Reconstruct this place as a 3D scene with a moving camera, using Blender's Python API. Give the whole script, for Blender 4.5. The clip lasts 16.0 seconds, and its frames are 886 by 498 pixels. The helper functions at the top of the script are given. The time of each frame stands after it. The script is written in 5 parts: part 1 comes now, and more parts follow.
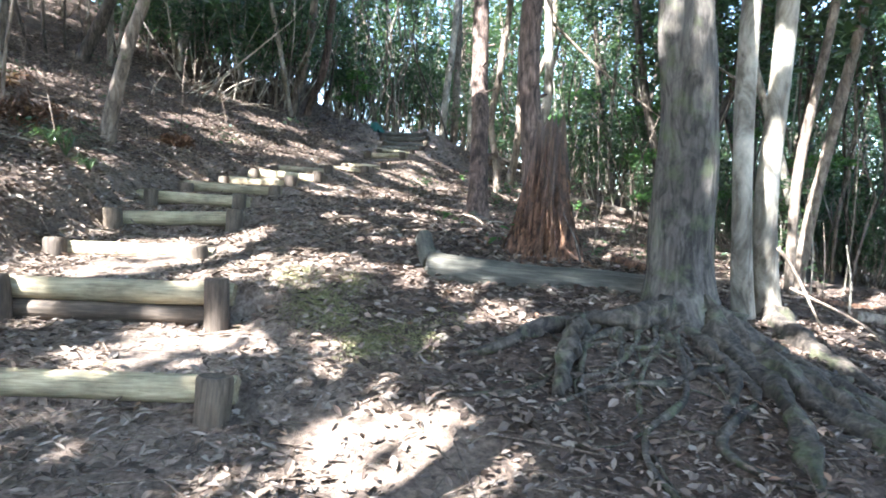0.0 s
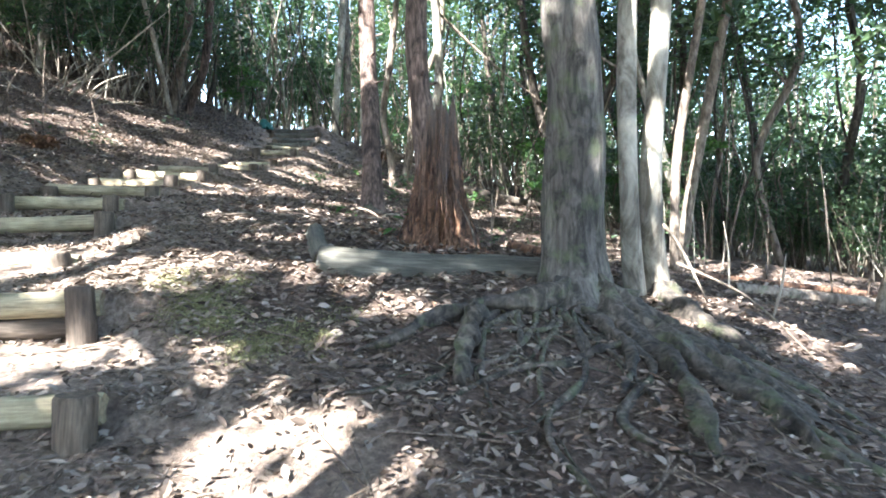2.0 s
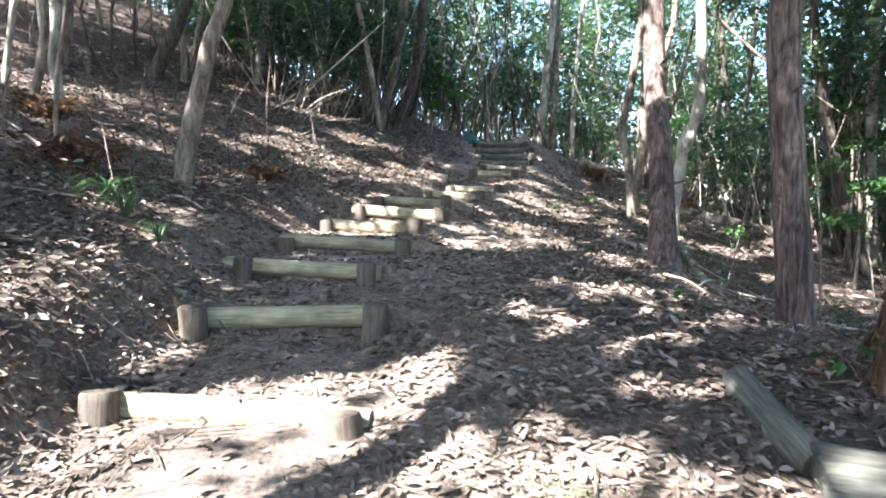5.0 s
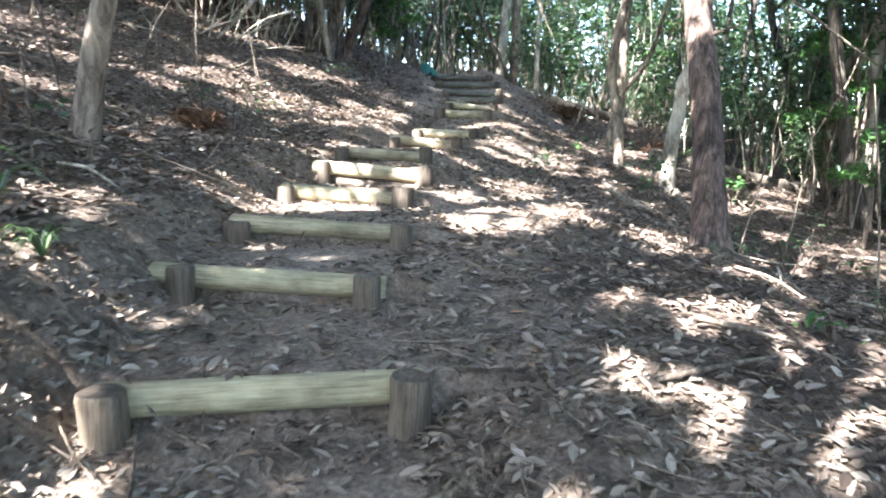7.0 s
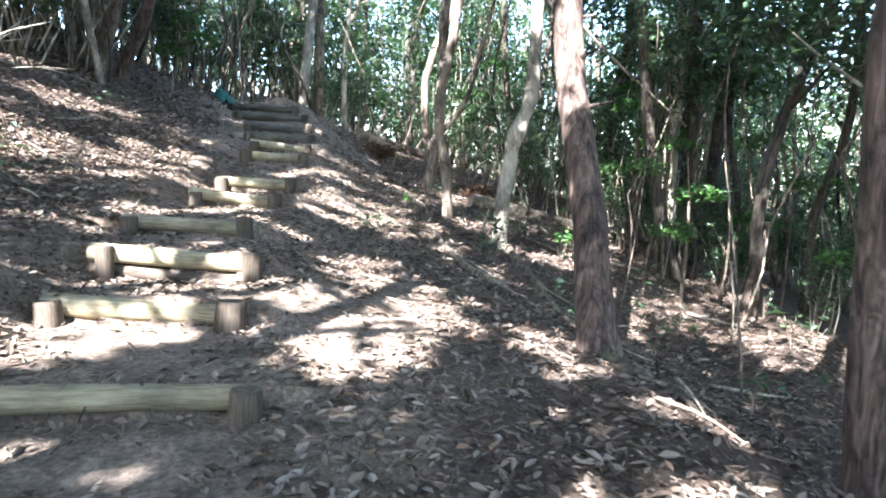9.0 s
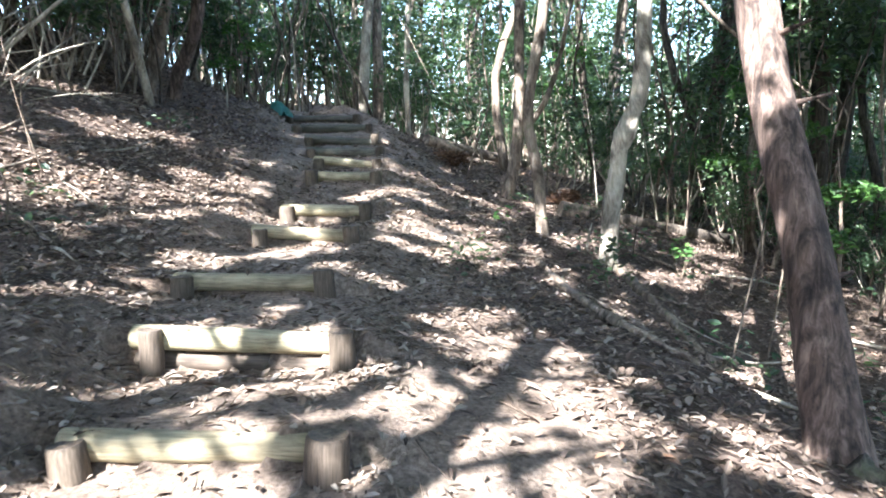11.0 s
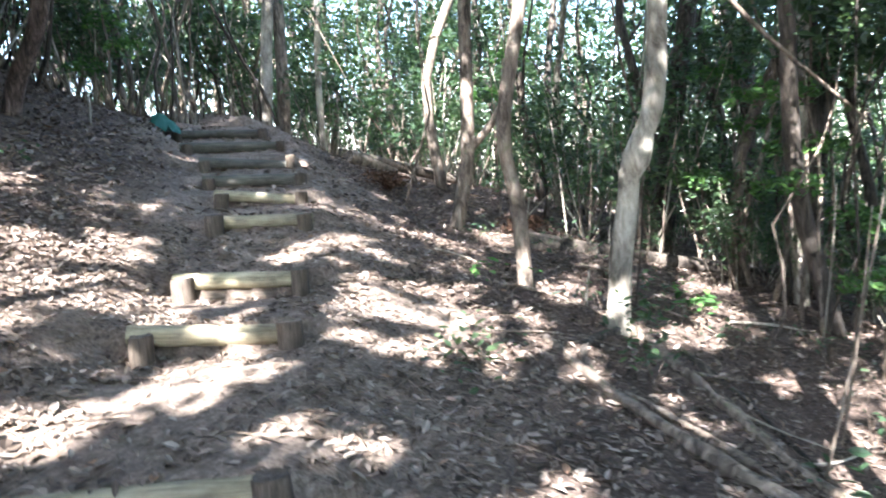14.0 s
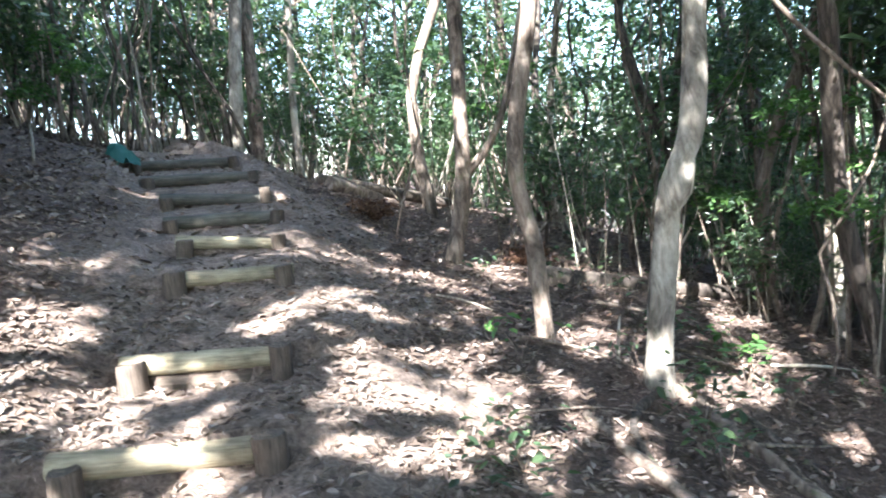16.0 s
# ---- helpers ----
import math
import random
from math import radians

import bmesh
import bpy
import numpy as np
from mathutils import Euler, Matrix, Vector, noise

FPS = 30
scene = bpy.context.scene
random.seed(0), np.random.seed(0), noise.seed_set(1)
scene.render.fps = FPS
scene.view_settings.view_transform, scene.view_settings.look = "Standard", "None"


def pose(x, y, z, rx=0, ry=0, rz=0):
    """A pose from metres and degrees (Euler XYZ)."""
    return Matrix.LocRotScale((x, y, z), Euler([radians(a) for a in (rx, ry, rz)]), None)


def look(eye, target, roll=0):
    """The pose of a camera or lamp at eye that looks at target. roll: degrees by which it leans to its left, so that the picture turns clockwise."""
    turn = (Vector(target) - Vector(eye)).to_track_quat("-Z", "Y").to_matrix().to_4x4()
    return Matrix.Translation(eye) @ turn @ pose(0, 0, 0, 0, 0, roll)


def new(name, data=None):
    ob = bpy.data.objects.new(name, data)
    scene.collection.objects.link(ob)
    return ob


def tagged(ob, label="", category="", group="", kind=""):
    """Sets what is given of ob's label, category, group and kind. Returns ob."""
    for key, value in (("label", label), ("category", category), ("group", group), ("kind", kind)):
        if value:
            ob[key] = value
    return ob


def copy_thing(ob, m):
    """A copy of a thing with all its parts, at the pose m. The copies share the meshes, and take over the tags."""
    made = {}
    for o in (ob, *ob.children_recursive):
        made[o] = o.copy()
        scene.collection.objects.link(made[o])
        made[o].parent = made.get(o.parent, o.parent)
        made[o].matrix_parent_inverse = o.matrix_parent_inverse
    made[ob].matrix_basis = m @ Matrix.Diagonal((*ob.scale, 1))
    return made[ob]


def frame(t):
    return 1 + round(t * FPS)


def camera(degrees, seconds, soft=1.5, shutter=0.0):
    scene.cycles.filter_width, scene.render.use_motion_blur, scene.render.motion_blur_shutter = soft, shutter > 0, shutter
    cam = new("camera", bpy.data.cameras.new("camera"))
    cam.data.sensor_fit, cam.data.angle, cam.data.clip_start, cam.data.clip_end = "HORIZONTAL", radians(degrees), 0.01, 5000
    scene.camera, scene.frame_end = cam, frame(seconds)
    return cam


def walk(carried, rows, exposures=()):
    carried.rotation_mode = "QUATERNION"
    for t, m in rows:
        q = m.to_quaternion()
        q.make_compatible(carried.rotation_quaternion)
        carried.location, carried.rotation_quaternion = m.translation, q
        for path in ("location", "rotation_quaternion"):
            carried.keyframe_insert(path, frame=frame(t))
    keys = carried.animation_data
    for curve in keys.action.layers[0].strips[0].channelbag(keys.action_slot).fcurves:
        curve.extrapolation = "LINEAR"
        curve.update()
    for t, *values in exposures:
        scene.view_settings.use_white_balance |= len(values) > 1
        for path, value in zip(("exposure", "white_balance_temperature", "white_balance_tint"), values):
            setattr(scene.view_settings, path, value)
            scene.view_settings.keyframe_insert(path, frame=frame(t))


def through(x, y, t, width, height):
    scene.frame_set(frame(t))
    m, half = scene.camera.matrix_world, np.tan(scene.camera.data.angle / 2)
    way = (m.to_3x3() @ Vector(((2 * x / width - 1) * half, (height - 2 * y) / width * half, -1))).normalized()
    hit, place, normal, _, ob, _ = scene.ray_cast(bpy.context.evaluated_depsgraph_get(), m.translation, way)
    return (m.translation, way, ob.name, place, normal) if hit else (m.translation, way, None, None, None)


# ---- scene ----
cam = camera(68.0, 16.0, 1.8, 0.4)
METRES, EYE, TILT, LEAN, TURN = 10.5, 1.32, -3.0, -2.0, 0.0
ROWS = [
    (0.0, 0.0, 0.0, 0.0, 0.0, 0.0, -0.0),
    (0.5, -0.0001, -0.001, 0.0001, 1.68, 0.08, 0.13),
    (1.0, 0.0055, -0.0051, 0.0001, -0.99, 0.03, 1.02),
    (1.5, 0.0074, -0.0035, 0.0004, -7.55, -0.54, 2.01),
    (2.0, 0.0051, 0.0137, -0.0039, -8.61, -0.52, 2.96),
    (2.5, 0.01, 0.0607, -0.0002, -2.31, -1.73, 4.13),
    (3.0, -0.0055, 0.0842, 0.013, 5.48, -1.85, 5.58),
    (3.5, -0.0353, 0.1102, 0.0227, 3.07, -3.43, 0.39),
    (4.0, -0.0616, 0.1468, 0.0293, 8.24, -0.29, 4.65),
    (4.5, -0.0758, 0.1732, 0.0487, 10.14, -0.62, 4.3),
    (5.0, -0.0992, 0.1939, 0.0581, 5.53, 0.18, 0.93),
    (7.5, -0.1576, 0.3512, 0.1029, -4.37, -6.89, 1.4),
    (8.0, -0.1587, 0.3785, 0.1138, -13.07, -5.82, -0.19),
    (8.5, -0.1751, 0.4161, 0.1302, -11.52, -4.67, 0.64),
    (9.0, -0.1836, 0.4378, 0.1426, -18.2, -4.87, 0.56),
    (9.5, -0.177, 0.4842, 0.1467, -16.02, -9.24, 2.19),
    (10.0, -0.1855, 0.5096, 0.1548, -11.99, -3.42, 4.18),
    (12.5, -0.1963, 0.6741, 0.1917, -16.61, -8.31, 2.82),
    (13.0, -0.2037, 0.7038, 0.2001, -13.66, -7.37, 3.55),
    (13.5, -0.2046, 0.7292, 0.2055, -24.98, -7.29, 1.18),
    (14.0, -0.1894, 0.7695, 0.2129, -22.61, -5.88, 5.51),
    (14.5, -0.1955, 0.7966, 0.2188, -19.99, -4.96, 5.46),
    (15.0, -0.1978, 0.8194, 0.2236, -26.79, -5.61, 4.03),
    (15.5, -0.175, 0.8511, 0.2268, -27.22, -5.26, 4.88),
    (16.0, -0.1698, 0.8611, 0.2358, -24.63, -5.13, 7.36),
]
walk(cam, [(t, pose(0, 0, EYE, TILT, LEAN, TURN) @ pose(METRES * x, METRES * y, METRES * z, 90 + pitch, roll, yaw)) for t, x, y, z, yaw, pitch, roll in ROWS],
     [(0.0, 3.42, 5900, 10), (2.0, 3.44, 6000, 9), (3.0, 3.46, 5850, 10), (4.0, 3.28, 5850, 10), (5.0, 3.28, 5850, 10), (7.5, 3.72, 5980, 9), (8.0, 3.72, 5820, 10), (8.5, 3.6, 5850, 10), (10.0, 3.3, 5850, 10), (12.5, 3.38, 5950, 10), (13.0, 3.44, 5950, 10), (13.5, 3.56, 5950, 12), (14.5, 3.62, 5900, 12), (16.0, 3.54, 5900, 12)])

# ================= world, sun =================
SUN = Vector((-0.50, -0.52, 0.69)).normalized()          # from the ground to the sun
world = bpy.data.worlds.new("sky")
scene.world = world
world.use_nodes = True
wn = world.node_tree
sky = wn.nodes.new("ShaderNodeTexSky")
sky.sky_type, sky.sun_disc = "NISHITA", False
sky.sun_elevation = math.asin(SUN.z)
sky.sun_rotation = math.atan2(SUN.x, SUN.y)
wn.nodes["Background"].inputs["Strength"].default_value = 0.128
wn.links.new(sky.outputs[0], wn.nodes["Background"].inputs["Color"])
sun_data = bpy.data.lights.new("sun", "SUN")
sun_data.energy, sun_data.angle, sun_data.color = 5.0, radians(0.45), (1.0, 0.965, 0.92)
sun_ob = new("sun", sun_data)
sun_ob.matrix_world = look((SUN * 60)[:], (0, 0, 0))


# ================= materials =================
def nodes_of(name):
    m = bpy.data.materials.new(name)
    m.use_nodes = True
    nt = m.node_tree
    return m, nt, nt.nodes["Principled BSDF"]


def mapped(nt, scale, coord="Object"):
    tc = nt.nodes.new("ShaderNodeTexCoord")
    mp = nt.nodes.new("ShaderNodeMapping")
    mp.inputs["Scale"].default_value = scale
    nt.links.new(tc.outputs[coord], mp.inputs["Vector"])
    return mp.outputs[0]


def noise_of(nt, vec, scale, detail=6, rough=0.6, twist=0.0):
    n = nt.nodes.new("ShaderNodeTexNoise")
    n.inputs["Scale"].default_value, n.inputs["Detail"].default_value, n.inputs["Roughness"].default_value = scale, detail, rough
    n.inputs["Distortion"].default_value = twist
    if vec is not None:
        nt.links.new(vec, n.inputs["Vector"])
    return n.outputs["Fac"]


def ramp_of(nt, fac, stops):
    r = nt.nodes.new("ShaderNodeValToRGB")
    while len(r.color_ramp.elements) < len(stops):
        r.color_ramp.elements.new(0.5)
    for e, (p, c) in zip(r.color_ramp.elements, stops):
        e.position, e.color = p, (*c, 1)
    nt.links.new(fac, r.inputs["Fac"])
    return r.outputs["Color"]


def mix_of(nt, fac, a, b, mode="MIX"):
    n = nt.nodes.new("ShaderNodeMix")
    n.data_type, n.blend_type = "RGBA", mode
    for sock, v in ((n.inputs[0], fac), (n.inputs[6], a), (n.inputs[7], b)):
        if isinstance(v, (int, float)):
            sock.default_value = v
        elif isinstance(v, tuple):
            sock.default_value = (*v, 1)
        else:
            nt.links.new(v, sock)
    return n.outputs[2]


def bump_of(nt, bsdf, fac, strength, distance):
    b = nt.nodes.new("ShaderNodeBump")
    b.inputs["Strength"].default_value, b.inputs["Distance"].default_value = strength, distance
    nt.links.new(fac, b.inputs["Height"])
    nt.links.new(b.outputs[0], bsdf.inputs["Normal"])


def bark_mat(name, dark, mid, light, stretch=0.12, scale=28, moss=0.0, strength=0.7, blotch=1.6):
    """Bark: fibres along the stem, blotches, some moss."""
    m, nt, p = nodes_of(name)
    fib = noise_of(nt, mapped(nt, (1, 1, stretch)), scale, 8, 0.65, 0.7)
    flake = noise_of(nt, mapped(nt, (1, 1, 0.45)), scale * 0.42, 6, 0.7, 1.2)
    col = ramp_of(nt, fib, [(0.34, dark), (0.49, mid), (0.68, light)])
    col = mix_of(nt, 1.0, col, ramp_of(nt, flake, [(0.38, (0.42, 0.4, 0.38)), (0.5, (1.0, 1.0, 1.0)), (0.66, (1.35, 1.32, 1.28))]), "MULTIPLY")
    big = noise_of(nt, mapped(nt, (1, 1, 0.6)), blotch, 5, 0.6)
    col = mix_of(nt, 1.0, col, ramp_of(nt, big, [(0.32, (0.55, 0.52, 0.5)), (0.68, (1.25, 1.22, 1.15))]), "MULTIPLY")
    if moss:
        mm = noise_of(nt, mapped(nt, (1, 1, 1)), 5, 6, 0.7)
        col = mix_of(nt, ramp_of(nt, mm, [(0.62 - moss, (0, 0, 0)), (0.72, (0.7, 0.7, 0.7))]), col, (0.12, 0.15, 0.06))
    nt.links.new(col, p.inputs["Base Color"])
    p.inputs["Roughness"].default_value = 0.85
    bump_of(nt, p, mix_of(nt, 0.5, fib, flake), strength, 0.025)
    return m


def leaf_mat(name, stops, rough=0.45, through=0.4, gloss=0.4):
    """Leaves: colour by leaf, some light through the blade."""
    m, nt, p = nodes_of(name)
    geo = nt.nodes.new("ShaderNodeNewGeometry")
    col = ramp_of(nt, geo.outputs["Random Per Island"], stops)
    nt.links.new(col, p.inputs["Base Color"])
    p.inputs["Roughness"].default_value, p.inputs["Specular IOR Level"].default_value = rough, gloss
    if through:
        tr = nt.nodes.new("ShaderNodeBsdfTranslucent")
        nt.links.new(mix_of(nt, 1.0, col, (1.1, 1.3, 0.65), "MULTIPLY"), tr.inputs["Color"])
        mx = nt.nodes.new("ShaderNodeMixShader")
        mx.inputs[0].default_value = through
        nt.links.new(p.outputs[0], mx.inputs[1])
        nt.links.new(tr.outputs[0], mx.inputs[2])
        nt.links.new(mx.outputs[0], nt.nodes["Material Output"].inputs["Surface"])
    return m


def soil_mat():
    """Dark damp humus under the trees, paler dry earth on the trodden trail and in painted sun pools."""
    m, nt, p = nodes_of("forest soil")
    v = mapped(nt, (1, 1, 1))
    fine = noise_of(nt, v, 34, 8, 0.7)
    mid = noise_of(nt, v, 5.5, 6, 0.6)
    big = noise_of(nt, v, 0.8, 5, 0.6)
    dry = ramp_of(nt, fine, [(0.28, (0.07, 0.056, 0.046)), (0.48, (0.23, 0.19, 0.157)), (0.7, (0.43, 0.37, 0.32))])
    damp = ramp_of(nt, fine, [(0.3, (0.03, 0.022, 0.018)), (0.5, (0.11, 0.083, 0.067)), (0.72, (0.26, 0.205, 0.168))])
    pale_mask = nt.nodes.new("ShaderNodeAttribute")
    pale_mask.attribute_name = "trodden_sunny"
    col = mix_of(nt, pale_mask.outputs["Fac"], damp, dry)
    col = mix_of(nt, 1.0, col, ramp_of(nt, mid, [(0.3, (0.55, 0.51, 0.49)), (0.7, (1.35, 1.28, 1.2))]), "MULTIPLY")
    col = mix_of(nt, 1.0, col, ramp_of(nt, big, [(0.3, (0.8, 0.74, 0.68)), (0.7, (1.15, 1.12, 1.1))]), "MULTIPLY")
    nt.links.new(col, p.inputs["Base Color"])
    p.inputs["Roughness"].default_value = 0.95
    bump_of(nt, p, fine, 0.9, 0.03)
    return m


def wood_mat(name, dark, mid, light, stain=(0.45, 0.42, 0.38)):
    """Weathered round timber: grain, grey stain, checks."""
    m, nt, p = nodes_of(name)
    grain = noise_of(nt, mapped(nt, (0.6, 7, 7)), 8, 8, 0.65, 0.4)
    col = ramp_of(nt, grain, [(0.3, dark), (0.5, mid), (0.7, light)])
    big = noise_of(nt, mapped(nt, (1, 1.4, 1.4)), 3.2, 6, 0.65)
    col = mix_of(nt, 1.0, col, ramp_of(nt, big, [(0.3, stain), (0.65, (1.15, 1.12, 1.05))]), "MULTIPLY")
    info = nt.nodes.new("ShaderNodeObjectInfo")
    col = mix_of(nt, 1.0, col, ramp_of(nt, info.outputs["Random"], [(0, (0.75, 0.73, 0.72)), (1, (1.15, 1.14, 1.08))]), "MULTIPLY")
    nt.links.new(col, p.inputs["Base Color"])
    p.inputs["Roughness"].default_value = 0.8
    bump_of(nt, p, grain, 0.5, 0.012)
    return m


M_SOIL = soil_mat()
M_LITTER = leaf_mat("fallen leaves", [(0, (0.05, 0.037, 0.028)), (0.35, (0.14, 0.105, 0.08)), (0.72, (0.23, 0.182, 0.143)), (0.95, (0.35, 0.295, 0.245)), (1, (0.25, 0.15, 0.09))], 0.8, 0.0, 0.15)
M_DAMP = leaf_mat("damp older fallen leaves", [(0, (0.04, 0.028, 0.022)), (0.4, (0.11, 0.08, 0.062)), (0.75, (0.205, 0.155, 0.122)), (0.95, (0.33, 0.27, 0.22)), (1, (0.25, 0.145, 0.09))], 0.7, 0.0, 0.25)
M_TWIG = bark_mat("twig", (0.07, 0.05, 0.035), (0.19, 0.145, 0.11), (0.36, 0.3, 0.25), 0.3, 30)
M_CEDAR = bark_mat("grey cedar bark", (0.045, 0.039, 0.033), (0.112, 0.101, 0.088), (0.195, 0.18, 0.16), 0.16, 26, 0.1, 1.0, 2.4)
M_RED = bark_mat("reddish cedar bark", (0.028, 0.019, 0.016), (0.12, 0.083, 0.068), (0.27, 0.2, 0.17), 0.14, 24, 0.0, 1.0, 2.6)
M_PALE = bark_mat("pale smooth bark", (0.2, 0.175, 0.14), (0.38, 0.35, 0.29), (0.52, 0.48, 0.41), 0.5, 9, 0.0, 0.25, 3.0)
M_TAN = bark_mat("brownish smooth bark", (0.085, 0.064, 0.048), (0.2, 0.16, 0.127), (0.34, 0.29, 0.238), 0.3, 16, 0.03, 0.5, 2.4)
M_DARK = bark_mat("dark bark", (0.025, 0.021, 0.017), (0.075, 0.06, 0.048), (0.16, 0.135, 0.11), 0.15, 24, 0.03)
M_ROT = bark_mat("rotten red heartwood", (0.014, 0.008, 0.006), (0.125, 0.064, 0.038), (0.32, 0.185, 0.115), 0.06, 34, 0.0, 1.0, 2.2)


def weathered_top(m, low, high, grey):
    """Old wood that has greyed on its exposed upper part."""
    nt = m.node_tree
    p = nt.nodes["Principled BSDF"]
    src = p.inputs["Base Color"].links[0].from_socket
    tc = nt.nodes.new("ShaderNodeTexCoord")
    sep = nt.nodes.new("ShaderNodeSeparateXYZ")
    nt.links.new(tc.outputs["Object"], sep.inputs[0])
    add = nt.nodes.new("ShaderNodeMath")
    add.operation = "MULTIPLY_ADD"
    nt.links.new(noise_of(nt, mapped(nt, (1, 1, 0.3)), 7, 4), add.inputs[0])
    add.inputs[1].default_value = 1.5
    nt.links.new(sep.outputs["Z"], add.inputs[2])
    rng = nt.nodes.new("ShaderNodeMapRange")
    rng.inputs["From Min"].default_value, rng.inputs["From Max"].default_value = low, high
    nt.links.new(add.outputs[0], rng.inputs["Value"])
    nt.links.new(mix_of(nt, rng.outputs[0], src, mix_of(nt, 0.75, src, grey)), p.inputs["Base Color"])


weathered_top(M_ROT, 1.05, 1.85, (0.17, 0.145, 0.125))
M_ROOT = bark_mat("grey root bark", (0.022, 0.018, 0.014), (0.075, 0.062, 0.05), (0.17, 0.146, 0.12), 0.6, 22, 0.1, 1.0)
M_LOG = wood_mat("weathered pale timber", (0.16, 0.135, 0.09), (0.36, 0.32, 0.22), (0.52, 0.47, 0.34))
M_POST = wood_mat("weathered brown post", (0.042, 0.032, 0.025), (0.115, 0.09, 0.07), (0.21, 0.172, 0.138))
M_GREYLOG = wood_mat("old grey timber", (0.075, 0.068, 0.06), (0.18, 0.165, 0.145), (0.3, 0.28, 0.25))
M_END = wood_mat("sawn end grain", (0.12, 0.095, 0.065), (0.3, 0.25, 0.17), (0.42, 0.36, 0.26), (0.4, 0.36, 0.32))
M_DARKLOG = wood_mat("dark grey timber", (0.042, 0.041, 0.034), (0.105, 0.102, 0.086), (0.19, 0.182, 0.155))
M_LEAF = leaf_mat("evergreen leaves", [(0, (0.028, 0.05, 0.027)), (0.5, (0.056, 0.094, 0.046)), (0.85, (0.092, 0.143, 0.065)), (1, (0.17, 0.23, 0.115))], 0.32, 0.45, 0.7)
M_LEAFD = leaf_mat("dark evergreen leaves", [(0, (0.022, 0.042, 0.024)), (0.6, (0.05, 0.09, 0.044)), (1, (0.095, 0.15, 0.07))], 0.3, 0.42, 0.7)
M_FRESH = leaf_mat("fresh green leaves", [(0, (0.035, 0.08, 0.028)), (0.6, (0.07, 0.15, 0.042)), (1, (0.13, 0.235, 0.065))], 0.4, 0.42)
M_MOSS = leaf_mat("moss", [(0, (0.13, 0.125, 0.055)), (0.6, (0.22, 0.21, 0.095)), (1, (0.32, 0.3, 0.16))], 0.9, 0.0)
M_FERN = leaf_mat("withered fern", [(0, (0.05, 0.026, 0.017)), (0.6, (0.13, 0.07, 0.045)), (1, (0.22, 0.135, 0.09))], 0.8, 0.15, 0.2)
M_NET = leaf_mat("green netting", [(0, (0.008, 0.06, 0.045)), (1, (0.014, 0.1, 0.072))], 0.6, 0.0)

# ================= terrain =================
# the trail's centre line, its height along y, and the slopes beside it
XC_Y = (-6, 0, 2.8, 4.6, 6, 9, 10.5, 12.2, 13.3, 15, 18, 22, 40)
XC_X = (-0.6, -1.0, -1.5, -2.1, -2.35, -2.38, -2.25, -1.82, -1.6, -1.2, -1.15, -1.3, -3.0)
TR_Y = (-40, -12, -3, 0, 2, 3, 4, 5, 7, 9, 11, 13, 15, 17, 19, 23, 30, 45, 90)
TR_Z = (-3.0, -1.9, -0.52, -0.04, 0.27, 0.53, 0.94, 1.21, 1.41, 1.67, 1.79, 2.11, 2.56, 2.94, 3.6, 3.95, 4.6, 4.6, 2.0)
SIDE_U = (0, 0.6, 1.5, 3, 6, 12, 30, 80)
LEFT = (0, 0.2, 0.44, 0.95, 1.86, 4.42, 10.0, 12.0)
LEFT_W = (0, -0.09, -0.11, 0.01, 0.06, 0.3, 0.3, 0.0)
RIGHT = (0, 0.05, -0.1, -0.34, -1.0, -1.64, -3.0, -5.0)
RIGHT_W = (0, 0.15, -0.18, -0.51, -0.28, 0.0, 0.0, 0.0)

FINE = np.arange(-45, 95, 0.05)


def smooth_curve(xs, vs, width):
    raw = np.interp(FINE, xs, vs)
    k = np.exp(-0.5 * (np.arange(-3 * width, 3 * width + 0.01, 0.05) / width) ** 2)
    pad = len(k) // 2
    return np.convolve(np.pad(raw, pad, mode="edge"), k / k.sum(), mode="same")[pad:pad + len(FINE)]


XC_F, TR_F = smooth_curve(XC_Y, XC_X, 0.5), smooth_curve(TR_Y, TR_Z, 0.35)

# log steps: y and z of the top edge, x of the left and right ends, y of the left end less the right's, face height
STEPS = [
    (1.85, 0.36, -1.75, -0.42, 0.05, 0.14),
    (2.82, 0.59, -2.15, -0.92, 0.04, 0.14),
    (3.74, 0.89, -2.48, -1.23, 0.00, 0.25),
    (4.55, 1.05, -2.66, -1.62, 0.05, 0.075),
    (5.58, 1.27, -2.74, -1.76, -0.13, 0.15),
    (6.58, 1.45, -2.88, -1.97, 0.06, 0.14),
    (7.49, 1.59, -2.90, -1.88, 0.04, 0.14),
    (8.58, 1.72, -2.86, -1.92, 0.24, 0.14),
    (9.60, 1.86, -2.80, -1.80, 0.24, 0.22),
    (10.55, 2.00, -2.72, -1.81, 0.20, 0.14),
    (12.22, 2.145, -2.28, -1.44, 0.14, 0.17),
    (13.28, 2.28, -2.01, -1.20, 0.27, 0.20),
    (14.40, 2.62, -1.70, -0.88, 0.20, 0.14),
    (15.40, 2.78, -1.54, -0.73, 0.22, 0.14),
    (16.30, 2.96, -1.60, -0.56, 0.20, 0.14),
    (17.25, 3.16, -1.58, -0.50, 0.20, 0.14),
    (18.25, 3.42, -1.76, -0.46, 0.40, 0.14),
    (19.15, 3.65, -1.86, -0.58, 0.40, 0.14),
]


